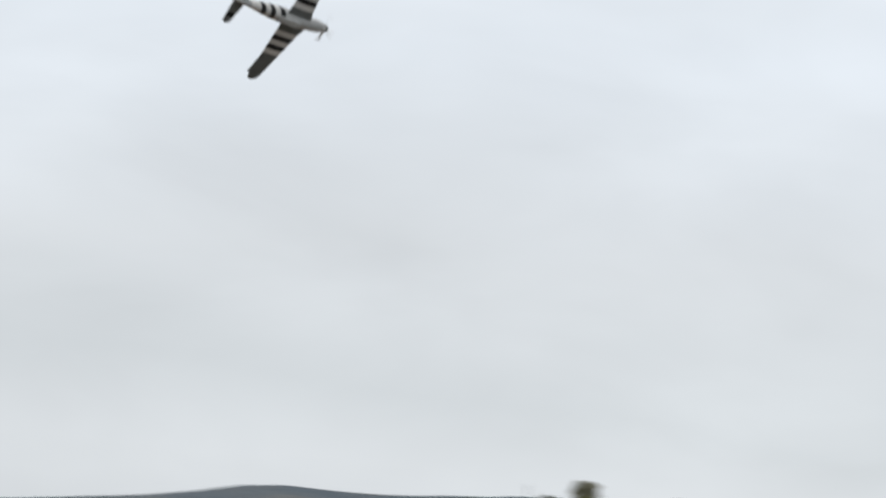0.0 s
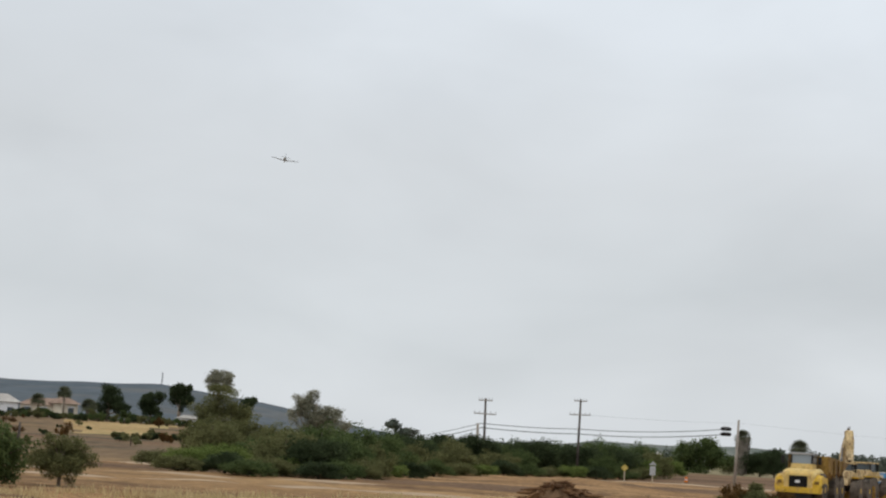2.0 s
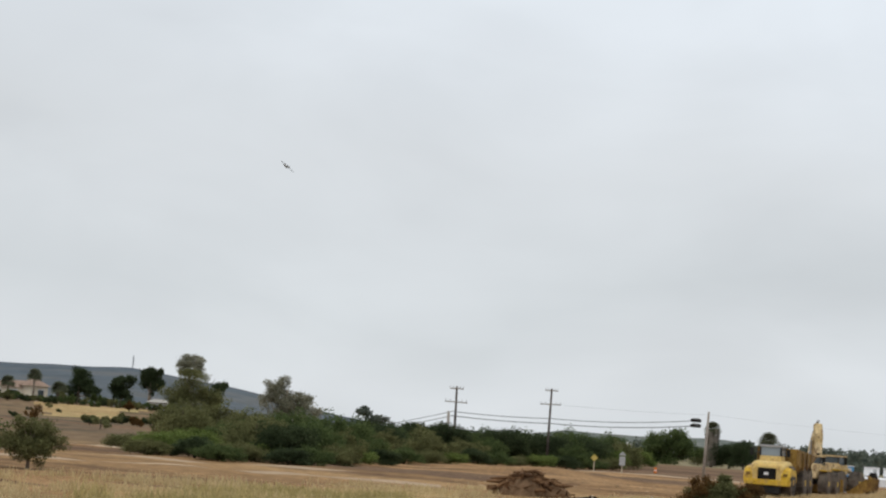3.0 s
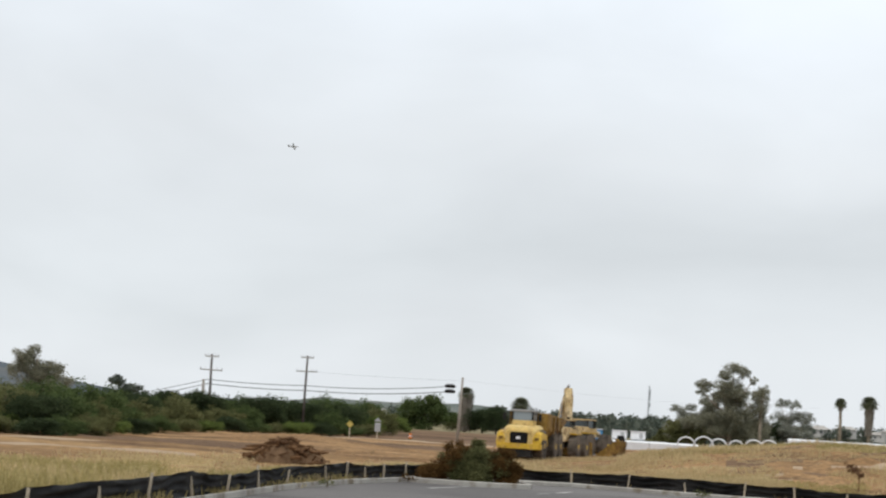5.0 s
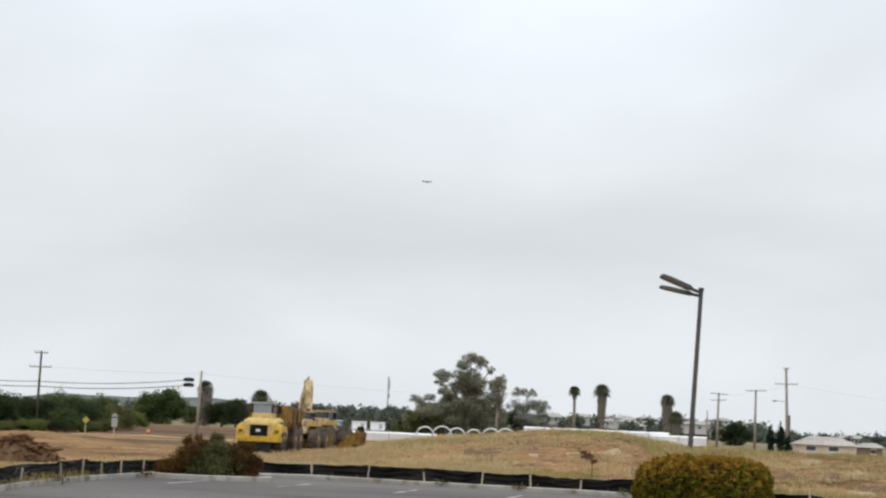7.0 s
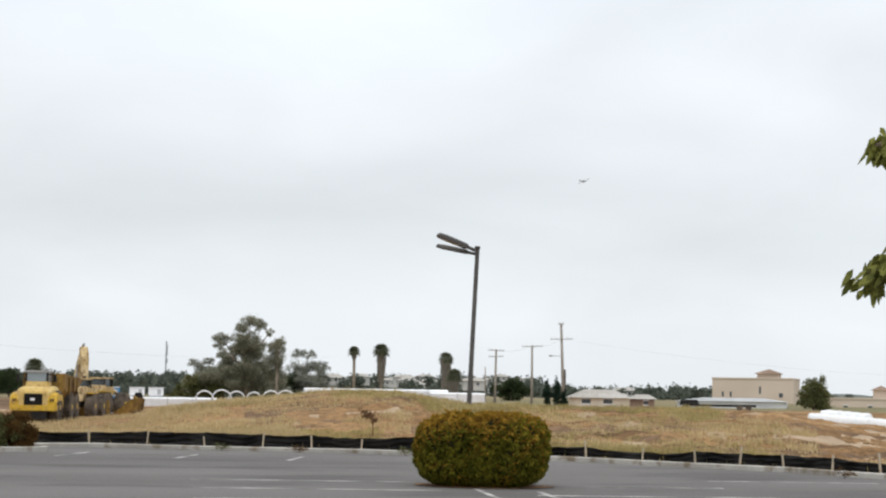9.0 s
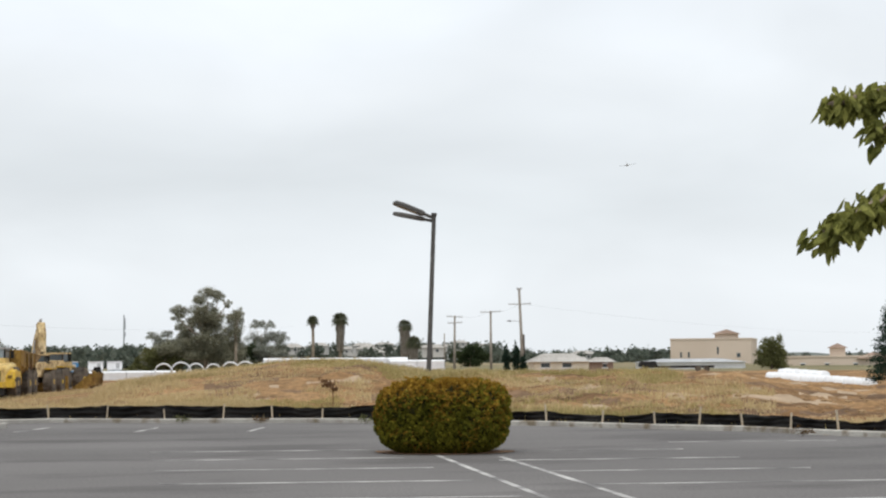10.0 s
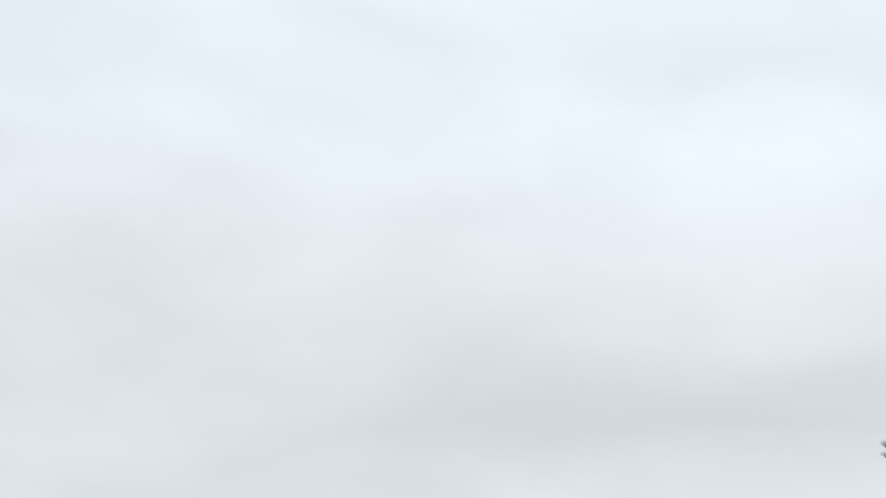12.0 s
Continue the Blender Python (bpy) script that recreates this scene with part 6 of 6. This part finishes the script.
for i, (az, w, h, mt, lab) in enumerate(((-1.62, 1.4, 1.0, "blue", "small blue portable cabin beside the white sheds"), (-0.85, 1.5, 0.75, "white", "white box trailer beside the sheds"), (-0.25, 1.5, 0.75, "white", "white box trailer beside the sheds"))):
    t = thing("trailer", lab, "trailer", "parked trailers", Matrix.Translation(P(az, 178, up(178, 0.06) - h / 2)) @ face(az))
    part("body", Shape().box((0, 0, 0.25), (w, 1.6, h)), M[mt], t, bevel=0.06)
    part("roof", Shape().box((0, 0, 0.25 + h / 2 + 0.04), (w + 0.1, 1.7, 0.08)), M["white"], t, bevel=0.02)
    part("door", Shape().box((0.3, -0.82, 0.25), (0.35, 0.04, h * 0.7)), M["grey"], t)
    part("skirt", Shape().box((0, 0, -h * 0.5), (w * 0.9, 1.4, h * 0.7)), M["grey"], t)

# wrapped bales
q = rng(31)
for i in range(17):
    az = 21.0 + 0.27 * (i % 12) + (0.4 if i >= 12 else 0)
    lvl = 1 if i >= 12 else 0
    r = 112 - 1.1 * (i % 12)
    zt = up(r, -0.37 - 0.02 * (i % 12)) if not lvl else up(r, -0.26 - 0.02 * (i % 12))
    t = thing("wrapped_bale", "bale wrapped in loose white plastic film", "bale", "white wrapped bales", Matrix.Translation(P(az, r, zt - 0.45)) @ face(az) @ Matrix.Rotation(0.3 * q.normal(), 4, "Z") @ Matrix.Diagonal((1.25, 1.2, 1.25, 1)))
    s = Shape()
    rings = []
    for u in np.linspace(-1, 1, 9):
        k = (1 - abs(u) ** 6) ** 0.5 * 0.9 + 0.1
        rings.append([(u * 0.42, math.copysign(abs(math.cos(a)) ** 0.6, math.cos(a)) * 0.42 * k, math.copysign(abs(math.sin(a)) ** 0.6, math.sin(a)) * 0.42 * k + 0.03 * noise.noise((u * 3 + i, a * 2, 0))) for a in np.linspace(0, 6.2832, 17)[:-1]])
    s.loft(rings)
    part("wrapping", s, M["white"], t, smooth=True)
    part("binding", Shape().lathe((0, 0, 0), [(-0.03, 0.36), (0.03, 0.36)], "X", 12), M["grey"], t)
    if not lvl:
        part("pallet", Shape().box((0, 0, -0.45), (0.8, 0.8, 0.30)), M["stake"], t)

# signs and barrel at the dirt road
for az, r, mt, kind, lab in ((-9.60, 142, "sign_yellow", "diamond", "yellow diamond road sign on a post"), (-8.70, 142, "grey", "board", "pale sign board on posts beside the road")):
    t = thing("road_sign", lab, "road sign", m=Matrix.Translation(at(az, r)) @ face(az))
    z = up(r, -0.20) - ground_z(az, r)
    part("post", Shape().box((0, 0.05, z / 2 - 0.2), (0.09, 0.07, z + 0.4)), M["stake"], t)
    if kind == "diamond":
        part("panel", Shape().plate([(-0.30, 0), (0, -0.30), (0.30, 0), (0, 0.30)], 0.04, Matrix.Translation((0, 0, z + 0.05))), M[mt], t, bevel=0.01)
    else:
        part("panel", Shape().box((0, 0, z - 0.05), (0.46, 0.05, 0.7)).add([(-0.31, -0.025, z + 0.4), (0.31, -0.025, z + 0.4), (0.0, -0.025, z + 0.72), (-0.31, 0.025, z + 0.4), (0.31, 0.025, z + 0.4), (0.0, 0.025, z + 0.72)], [(0, 1, 2), (5, 4, 3), (0, 1, 4, 3), (1, 2, 5, 4), (2, 0, 3, 5)]), M[mt], t)
for az, r in ((-7.62, 158),):
    t = thing("traffic_barrel", "small orange safety barrel with white bands", "traffic barrel", "safety barrels", Matrix.Translation(at(az, r)) @ Matrix.Scale(0.5, 4))
    part("drum", Shape().lathe((0, 0, 0.5), [(-0.55, 0.32), (-0.2, 0.28), (0.2, 0.26), (0.5, 0.22)], "Z", 14), M["orange"], t)
    part("band", Shape().lathe((0, 0, 0.5), [(-0.08, 0.285), (0.08, 0.275)], "Z", 14), M["white"], t)
    part("foot", Shape().lathe((0, 0, 0.03), [(-0.04, 0.42), (0.03, 0.42)], "Z", 14), M["black"], t)


# ---- field clutter ----
def debris():
    c = at(-11.45, 56)
    m = Matrix.Translation(c) @ face(-11.45) @ Matrix.Diagonal((0.85, 0.9, 1.08, 1))
    q = rng(12)
    t = thing("brush_pile", "heap of uprooted brown branches and roots on the field", "brush pile", m=m)
    # uneven bed of soil: three overlapping low mounds
    def height(x, y):
        h = 0.0
        for cx, cy, w, d, z in ((-0.75, 0.1, 0.75, 0.6, 0.40), (-0.25, 0.0, 0.75, 0.7, 0.66), (0.60, -0.05, 0.8, 0.5, 0.44)):
            h = max(h, z * (1 - ((x - cx) / w) ** 2 - ((y - cy) / d) ** 2))
        return h
    s = Shape()
    nx, ny = 34, 18
    for j in range(ny + 1):
        for i in range(nx + 1):
            x, y = -1.7 + 3.4 * i / nx, -0.9 + 1.8 * j / ny
            h = height(x, y)
            s.v.append((x, y, -0.12 if h <= 0 else h + 0.13 * noise.noise((x * 4, y * 4, 1)) + 0.05 * noise.noise((x * 11, y * 11, 2))))
    s.f = [(j * (nx + 1) + i, j * (nx + 1) + i + 1, (j + 1) * (nx + 1) + i + 1, (j + 1) * (nx + 1) + i) for j in range(ny) for i in range(nx)]
    s.m = [0] * len(s.f)
    part("soil", s, M["dark_dirt"], t, "dark clinging soil")
    for i in range(110):
        x, y = 0.72 * q.normal(), 0.32 * q.normal()
        x, y = max(-1.5, min(1.4, x)), max(-0.75, min(0.7, y))
        p = Vector((x, y, height(x, y) - 0.03))
        big = i < 34
        d = Vector((q.normal(), q.normal() * 0.8, (0.15 if big else 0.55) * q.rand())).normalized() * ((0.7 if big else 0.25) + 0.6 * q.rand())
        rr = (0.050 + 0.05 * q.rand()) if big else (0.010 + 0.022 * q.rand())
        bend = Vector((q.normal(), q.normal(), abs(q.normal()))) * 0.08
        part("branch", Shape().pipe([p - d * 0.4, p + bend, p + d * 0.35 + bend * 0.4, p + d * 0.6], [rr * 1.3, rr * 1.1, rr * 0.8, rr * 0.35], 6), M["root"], t)


debris()
sap = thing("dead_sapling", "dead brown sapling standing in the dirt", "dead plant", m=Matrix.Translation(at(6.75, 57)) @ face(6.75))
part("stem", Shape().pipe([(0, 0, -0.1), (0.02, 0, 0.5), (-0.08, 0, 0.8)], [0.025, 0.02, 0.01], 6), M["stick"], sap)
for i in range(9):
    a = i * 2.4
    part("twig", Shape().pipe([(0, 0, 0.42 + i * 0.03), (math.cos(a) * 0.2 - 0.1, math.sin(a) * 0.15, 0.62 + i * 0.035)], [0.012, 0.004], 5), M["stick"], sap)
quads("withered_leaves", leaf_cloud([(-0.15, 0, 0.72, 0.24, 0.15, 0.10), (0.08, 0, 0.58, 0.12, 0.12, 0.08), (-0.3, 0, 0.85, 0.15, 0.1, 0.08)], 260, 0.05, 3, 0.4, 0.1), M["stick"], sap)


def blades(name, label, spots, n, h, material, seed, per=9):
    """Tufts of grass; spots: (bearing, bearing, distance past the fence, distance past the fence)."""
    q = rng(seed)
    V = []
    for a0, a1, d0, d1, share in spots:
        for _ in range(int(n * share)):
            az = a0 + (a1 - a0) * q.rand()
            rf = float(np.interp(az, F_AZ, F_R))
            r = rf + d0 + (d1 - d0) * q.rand()
            p = at(az, r, -0.02)
            if noise.noise((p.x * 0.25, p.y * 0.25, seed)) < -0.12:
                continue
            hh = h * (0.5 + q.rand()) * (0.7 + 0.6 * noise.noise((p.x * 0.1, p.y * 0.1, 4 + seed)))
            for _ in range(per):
                o = p + Vector((q.normal() * 0.13, q.normal() * 0.13, 0))
                a = 6.2832 * q.rand()
                s = Vector((math.cos(a), math.sin(a), 0)) * (0.008 + 0.010 * q.rand())
                tip = o + Vector((q.normal() * 0.25 * hh, q.normal() * 0.25 * hh, hh * (0.6 + 0.5 * q.rand())))
                V += [o - s, o + s, tip + s * 0.3, tip - s * 0.3]
    ob = quads(name, [tuple(p) for p in V], M[material])
    tagged(ob, label, "grass", kind="stuff")


blades("dry_grass", "pale dry grass on the field behind the fence", [(-31, -12, 1, 26, 0.16), (-12, -1, 0.4, 9, 0.16), (-3, 5, 0.4, 8, 0.34), (5, 9, 0.6, 4, 0.10), (-2, 8, 9, 30, 0.11), (9, 26, 1, 6, 0.08), (9, 21, 6, 26, 0.12), (-5, 2, 6, 45, 0.10)], 21000, 0.25, "straw_blade", 1)
blades("tall_grass", "tall yellow-green grass behind the silt fence", [(-26, -15.5, 1.2, 18, 0.38), (-15.5, -9, 1.0, 5, 0.16), (-9, 4, 0.8, 4, 0.22), (12, 20, 0.8, 2.5, 0.06)], 8500, 0.31, "weed_blade", 5)
blades("weeds", "yellow-green weeds along the berm and the fence", [(0, 11, 22, 34, 0.42), (11, 18, 24, 36, 0.16), (-18, -3, 0.3, 1.6, 0.12), (-3, 26, 0.3, 1.3, 0.14), (2, 7, 3, 10, 0.08), (-15.5, -13, 1, 7, 0.08), (8.4, 11.5, 18, 27, 0.12), (10, 20, 4, 24, 0.08)], 13500, 0.20, "weed_blade", 2)
q = rng(8)
cl = Shape()
for i in range(1900):
    az = (-1 + 26 * q.rand()) if i < 1600 else (-14 + 12 * q.rand())
    rf = float(np.interp(az, F_AZ, F_R))
    r = rf + 2 + 26 * q.rand() if i < 1600 else rf + 3 + 45 * q.rand()
    c = at(az, r)
    s = 0.03 + 0.11 * q.rand() ** 3
    ring = [[c + Vector((math.cos(6.2832 * (j + 0.4 * k) / 6) * s * w * q.uniform(0.8, 1.2), math.sin(6.2832 * (j + 0.4 * k) / 6) * s * w * q.uniform(0.8, 1.2), z * s)) for j in range(6)] for k, (w, z) in enumerate(((1.1, -0.4), (1.0, 0.12), (0.45, 0.42)))]
    cl.loft(ring)
tagged(part("dirt_clods", cl, M["clod"]), "scattered clods of brown dirt on the graded field", "clods", kind="stuff")
# low weeds on the lot's edge
for i, (az, r) in enumerate(((-10.2, 40.5), (-7.6, 47.4), (1.9, 49.8), (4.4, 49.0), (7.8, 47.9), (21.9, 38.3))):
    tree("weed", "low green weed growing at the lot's curb", P(az, r, 0.02), [(0, 0, 0.10, 0.22, 0.2, 0.12), (0.15, 0, 0.07, 0.15, 0.15, 0.08), (-0.14, 0.05, 0.13, 0.12, 0.12, 0.14)], 110, 0.030, ("olive", "rust_leaf")[i % 2], "dark_bark", 0.01, 0.15, 90 + i, group="curb weeds", category="weed")


# ---- tree beside the camera, its boughs reaching into view ----
def near_tree():
    b = P(34, 6.6)
    t = thing("tree", "broad-leaved tree with drooping leafy boughs beside the lot", "tree", m=Matrix.Translation(b))
    part("trunk", Shape().pipe([(0, 0, -0.2), (0.05, 0.0, 1.2), (0.0, 0.05, 2.2), (0.1, 0, 3.6)], [0.13, 0.10, 0.085, 0.05], 12), M["bark"], t, smooth=True)
    q = rng(4)

    def spray(tip, root, droop, n, wide, seed):
        """One bough from root to tip with long hanging leaves along it."""
        q = rng(seed)
        tip, root = Vector(tip) - b, Vector(root) - b
        pts = [root.lerp(tip, k / 8) + Vector((0, 0, droop * math.sin(3.1416 * k / 8))) for k in range(9)]
        part("bough", Shape().pipe(pts, [0.035 - 0.003 * k for k in range(9)], 6), M["bark"], t, smooth=True)
        V = []
        for i in range(n):
            u = 8 * (0.02 + 0.98 * q.rand() ** 0.7)
            k = min(7, int(u))
            o = pts[k].lerp(pts[k + 1], u - k) + Vector(q.normal(size=3)) * wide
            out = Vector((q.normal() * 0.7, q.normal() * 0.7, -0.75 - 0.5 * q.rand())) + (tip - root).normalized() * 0.25
            out.normalize()
            L = 0.048 + 0.036 * q.rand()
            s = out.cross(Vector(q.normal(size=3))).normalized() * L * 0.27
            n_ = out.cross(s).normalized() * L * 0.12
            mid, end = o + out * L * 0.5 + n_, o + out * L
            V += [o, o + s * 0.8 + out * L * 0.3, mid, o - s * 0.8 + out * L * 0.3]
            V += [mid, o + s * 0.8 + out * L * 0.3, o + s * 0.55 + out * L * 0.75, end]
            V += [mid, end, o - s * 0.55 + out * L * 0.75, o - s * 0.8 + out * L * 0.3]
        quads("leaves", [tuple(p) for p in V], M["near_leaf"], t)
    R = 6.2
    trunk_top = b + Vector((0.03, 0, 2.6))
    spray(P(22.85, R, up(R, 8.15)), P(28.5, R + 0.2, up(R, 8.8)), 0.03, 420, 0.022, 1)
    spray(P(24.4, R, up(R, 7.3)), P(28.5, R + 0.2, up(R, 8.2)), 0.02, 300, 0.022, 2)
    spray(P(22.65, R - 0.2, up(R, 3.95)), P(28.5, R, up(R, 5.7)), 0.06, 640, 0.024, 3)
    for z, p in ((9.2, P(28.5, R + 0.2, up(R, 9.2))), (5.9, P(28.5, R, up(R, 5.9)))):
        part("limb", Shape().pipe([trunk_top - b - Vector((0, 0, 0.7 if z < 7 else 0)), p - b], [0.05, 0.035], 8), M["bark"], t, smooth=True)
    blobs = [(0.5, 0.3, 3.7, 0.8, 0.8, 0.6), (0.2, -0.5, 3.3, 0.7, 0.7, 0.6), (0.9, -0.2, 3.0, 0.7, 0.7, 0.6), (0.3, 0.6, 2.9, 0.6, 0.6, 0.5)]
    quads("crown", leaf_cloud(blobs, 2600, 0.05, 8, 0.4, 0.2, 0.5), M["near_leaf"], t)


near_tree()


# ---- the model aeroplane ----
def model_plane():
    t = thing("model_airplane", "grey model fighter plane with black and white stripes, flying", "airplane")
    st = [(0.345, 0.036, 0.038, 0.000), (0.28, 0.047, 0.050, -0.002), (0.16, 0.054, 0.066, -0.006), (0.05, 0.057, 0.074, -0.008), (-0.06, 0.056, 0.076, -0.008), (-0.14, 0.056, 0.074, -0.005),
          (-0.19, 0.055, 0.070, -0.002), (-0.24, 0.052, 0.066, 0.000), (-0.285, 0.048, 0.061, 0.002), (-0.33, 0.043, 0.056, 0.004), (-0.375, 0.037, 0.050, 0.006), (-0.46, 0.026, 0.038, 0.012), (-0.57, 0.014, 0.028, 0.018), (-0.635, 0.004, 0.018, 0.022)]
    rings = [[(x, math.cos(a) * w, zc + math.sin(a) * h) for a in np.linspace(0, 6.2832, 17)[:-1]] for x, w, h, zc in st]
    mids = [0, 0, 0, 0, 0, 2, 1, 2, 1, 2, 1, 0, 0]
    part("fuselage", Shape().loft(rings, mids=mids), [M["plane_silver"], M["plane_white"], M["plane_black"]], t, "silver fuselage with black and white bands", smooth=True)
    part("spinner", Shape().lathe((0.345, 0, 0), [(0.0, 0.037), (0.025, 0.030), (0.05, 0.017), (0.062, 0.004)], "X", 14), M["plane_grey"], t, smooth=True)
    part("canopy", Shape().lathe((-0.03, 0, 0.058), [(-0.12, 0.004), (-0.08, 0.026), (-0.01, 0.036), (0.05, 0.030), (0.09, 0.006)], "X", 12), M["glass"], t, "bubble canopy", smooth=True)
    part("radiator_scoop", Shape().loft([[(x, y * w, -0.075 - d * z) for y, z in ((-1, 0), (1, 0), (0.8, 1), (-0.8, 1))] for x, w, d in ((0.02, 0.026, 0.034), (-0.06, 0.030, 0.040), (-0.16, 0.026, 0.026), (-0.24, 0.015, 0.002))]), M["plane_silver"], t, bevel=0.004)
    section = [(1.0, 0.0), (0.94, 0.035), (0.75, 0.062), (0.45, 0.066), (0.2, 0.036), (0.0, 0.0), (0.25, -0.022), (0.55, -0.040), (0.85, -0.036), (0.96, -0.02)]

    def foil(spans, lead, trail, dihedral, thick, z0):
        """Rings along the span: leading edge, trailing edge by position."""
        out = []
        for y in spans:
            a, b = np.interp(y, *lead), np.interp(y, *trail)
            out.append([(b + (a - b) * u, y, z0 + dihedral * y + w * thick * (a - b)) for u, w in section])
        return out
    spans = [0.0, 0.055, 0.11, 0.155, 0.20, 0.245, 0.29, 0.335, 0.45, 0.55, 0.585, 0.60]
    lead = ([0, 0.11, 0.55, 0.585, 0.60], [0.155, 0.120, 0.060, 0.045, 0.015])
    trail = ([0, 0.55, 0.585, 0.60], [-0.125, -0.058, -0.050, -0.025])
    for s in (1, -1):
        rr = [[(x, s * y, z) for x, y, z in ring] for ring in foil(spans, lead, trail, 0.085, 1.15, -0.045)]
        w = part("wing", Shape().loft(rr, mids=[0, 0, 1, 2, 1, 2, 1, 0, 0, 0, 0]), [M["plane_grey"], M["plane_white"], M["plane_black"]], t, "grey wing with black and white stripes")
        part("aileron", Shape().box((-0.062, s * 0.44, -0.008), (0.035, 0.20, 0.010), rz=s * 8.0), M["plane_grey"], w)
        tp = [0.0, 0.06, 0.12, 0.155, 0.20, 0.213]
        tr = [[(x, s * y, z) for x, y, z in ring] for ring in foil(tp, ([0, 0.20, 0.213], [-0.475, -0.510, -0.53]), ([0, 0.20, 0.213], [-0.60, -0.585, -0.565]), 0.0, 0.9, 0.028)]
        part("tailplane", Shape().loft(tr, mids=[0, 0, 1, 0, 0]), [M["plane_grey"], M["plane_black"]], t, "grey tailplane with a black band")
    fin = Shape().plate([(-0.42, 0.03), (-0.50, 0.10), (-0.545, 0.195), (-0.60, 0.20), (-0.635, 0.11), (-0.645, 0.02)], 0.014, Matrix.Identity(4))
    part("fin", fin, M["plane_silver"], t, "pale vertical fin")
    part("rudder", Shape().plate([(-0.605, 0.19), (-0.655, 0.16), (-0.675, 0.06), (-0.66, 0.0), (-0.645, 0.0)], 0.010, Matrix.Identity(4)), M["plane_grey"], t)
    pr = part("propeller", Shape().lathe((0, 0, 0), [(-0.006, 0.012), (0.006, 0.012)], "X", 10), M["plane_black"], t)
    pr.location = (0.362, 0, 0)
    for k in range(4):
        a = k * math.pi / 2
        m = Matrix.Rotation(a, 4, "X")
        blade = Shape().add([m @ Vector(p) for p in ((0.004, 0.005, 0.012), (-0.004, -0.005, 0.012), (0.006, 0.006, 0.07), (-0.006, -0.005, 0.07), (0.001, 0.003, 0.125), (-0.003, -0.002, 0.125), (0.007, 0.005, 0.012), (-0.001, -0.005, 0.012), (0.009, 0.006, 0.07), (-0.003, -0.005, 0.07), (0.003, 0.003, 0.125), (-0.001, -0.002, 0.125))],
                            [(0, 1, 3, 2), (2, 3, 5, 4), (6, 8, 9, 7), (8, 10, 11, 9), (0, 2, 8, 6), (2, 4, 10, 8), (1, 7, 9, 3), (3, 9, 11, 5), (4, 5, 11, 10), (0, 6, 7, 1)])
        part("blade", blade, M["plane_white"], pr)
    return t, pr


plane, propeller = model_plane()


def motions():
    # t, bearing, elevation, distance, roll, nose-down, heading
    rows = [(0.0, -33.25, 16.75, 13.6, -45, -2, 79), (0.1, -27.69, 15.01, 15.4, -45, -2, 85), (0.2, -24.75, 13.50, 18.3, -45, -3, 91), (0.3, -22.9, 12.45, 21.6, -44, -3, 95), (0.4, -22.17, 11.86, 24.9, -43, -2, 98),
            (0.5, -20.95, 11.5, 28.4, -43, -2, 100), (0.6, -19.99, 10.94, 31.9, -42, -3, 102), (0.9, -19.90, 10.40, 41.0, -35, -2, 106), (1.2, -20.26, 10.46, 50.5, -28, -3, 110), (1.5, -20.84, 9.90, 60.5, -17, -3, 113),
            (1.7, -21.23, 9.68, 67, -6, -3, 113), (2.0, -21.28, 9.15, 76, 7, -3, 112), (2.3, -21.23, 8.83, 85, 17, -3, 108), (2.5, -21.13, 8.74, 92, 24, -3, 104), (2.7, -20.94, 8.62, 102, 31, -3, 98),
            (3.5, -18.6, 8.47, 133, 46, -4, 72), (4.3, -15.61, 8.44, 160, 48, -4, 47), (4.9, -12.62, 8.67, 175, 42, -3, 28), (5.5, -9.18, 8.71, 185, 36, -2, 12), (6.1, -5.43, 8.30, 190, 25, -1, -2),
            (6.5, -2.61, 8.04, 190, 20, -1, -8), (7.0, 1.04, 8.07, 188, 14, -2, -16), (7.7, 5.96, 8.37, 182, 20, -1, -34), (8.5, 11.0, 7.75, 168, 30, 1, -60), (9.3, 14.70, 6.73, 146, 24, 3, -82),
            (9.7, 15.99, 6.37, 133, 14, 5, -96), (10.1, 16.50, 6.46, 118, 6, 6, -104), (10.5, 16.84, 6.46, 102, 1, 6, -108), (10.9, 16.62, 6.80, 84, 0, 4, -108), (11.0, 16.44, 6.98, 78.5, 0, 4, -108), (11.1, 15.94, 7.47, 73, 0, 3, -107), (11.3, 15.30, 8.33, 61, 2, 3, -106),
            (11.5, 15.10, 9.14, 49, 5, 5, -104), (11.7, 13.95, 10.92, 39.7, 14, 13, -99), (11.8, 13.08, 12.1, 34.7, 18, 16, -95), (11.9, 11.95, 13.6, 30.2, 23, 18, -92), (12.0, 10.4, 15.4, 26, 28, 19, -88)]
    out = []
    for t, az, el, d, roll, down, head in rows:
        c = P(az, d * math.cos(radians(el)), EYE + d * math.sin(radians(el)))
        out.append((t, pose(c.x, c.y, c.z, roll, down, head)))
    walk(plane, out)
    walk(propeller, [(k / 120, pose(0.362, 0, 0, 86 * k, 0, 0)) for k in range(1441)])


motions()
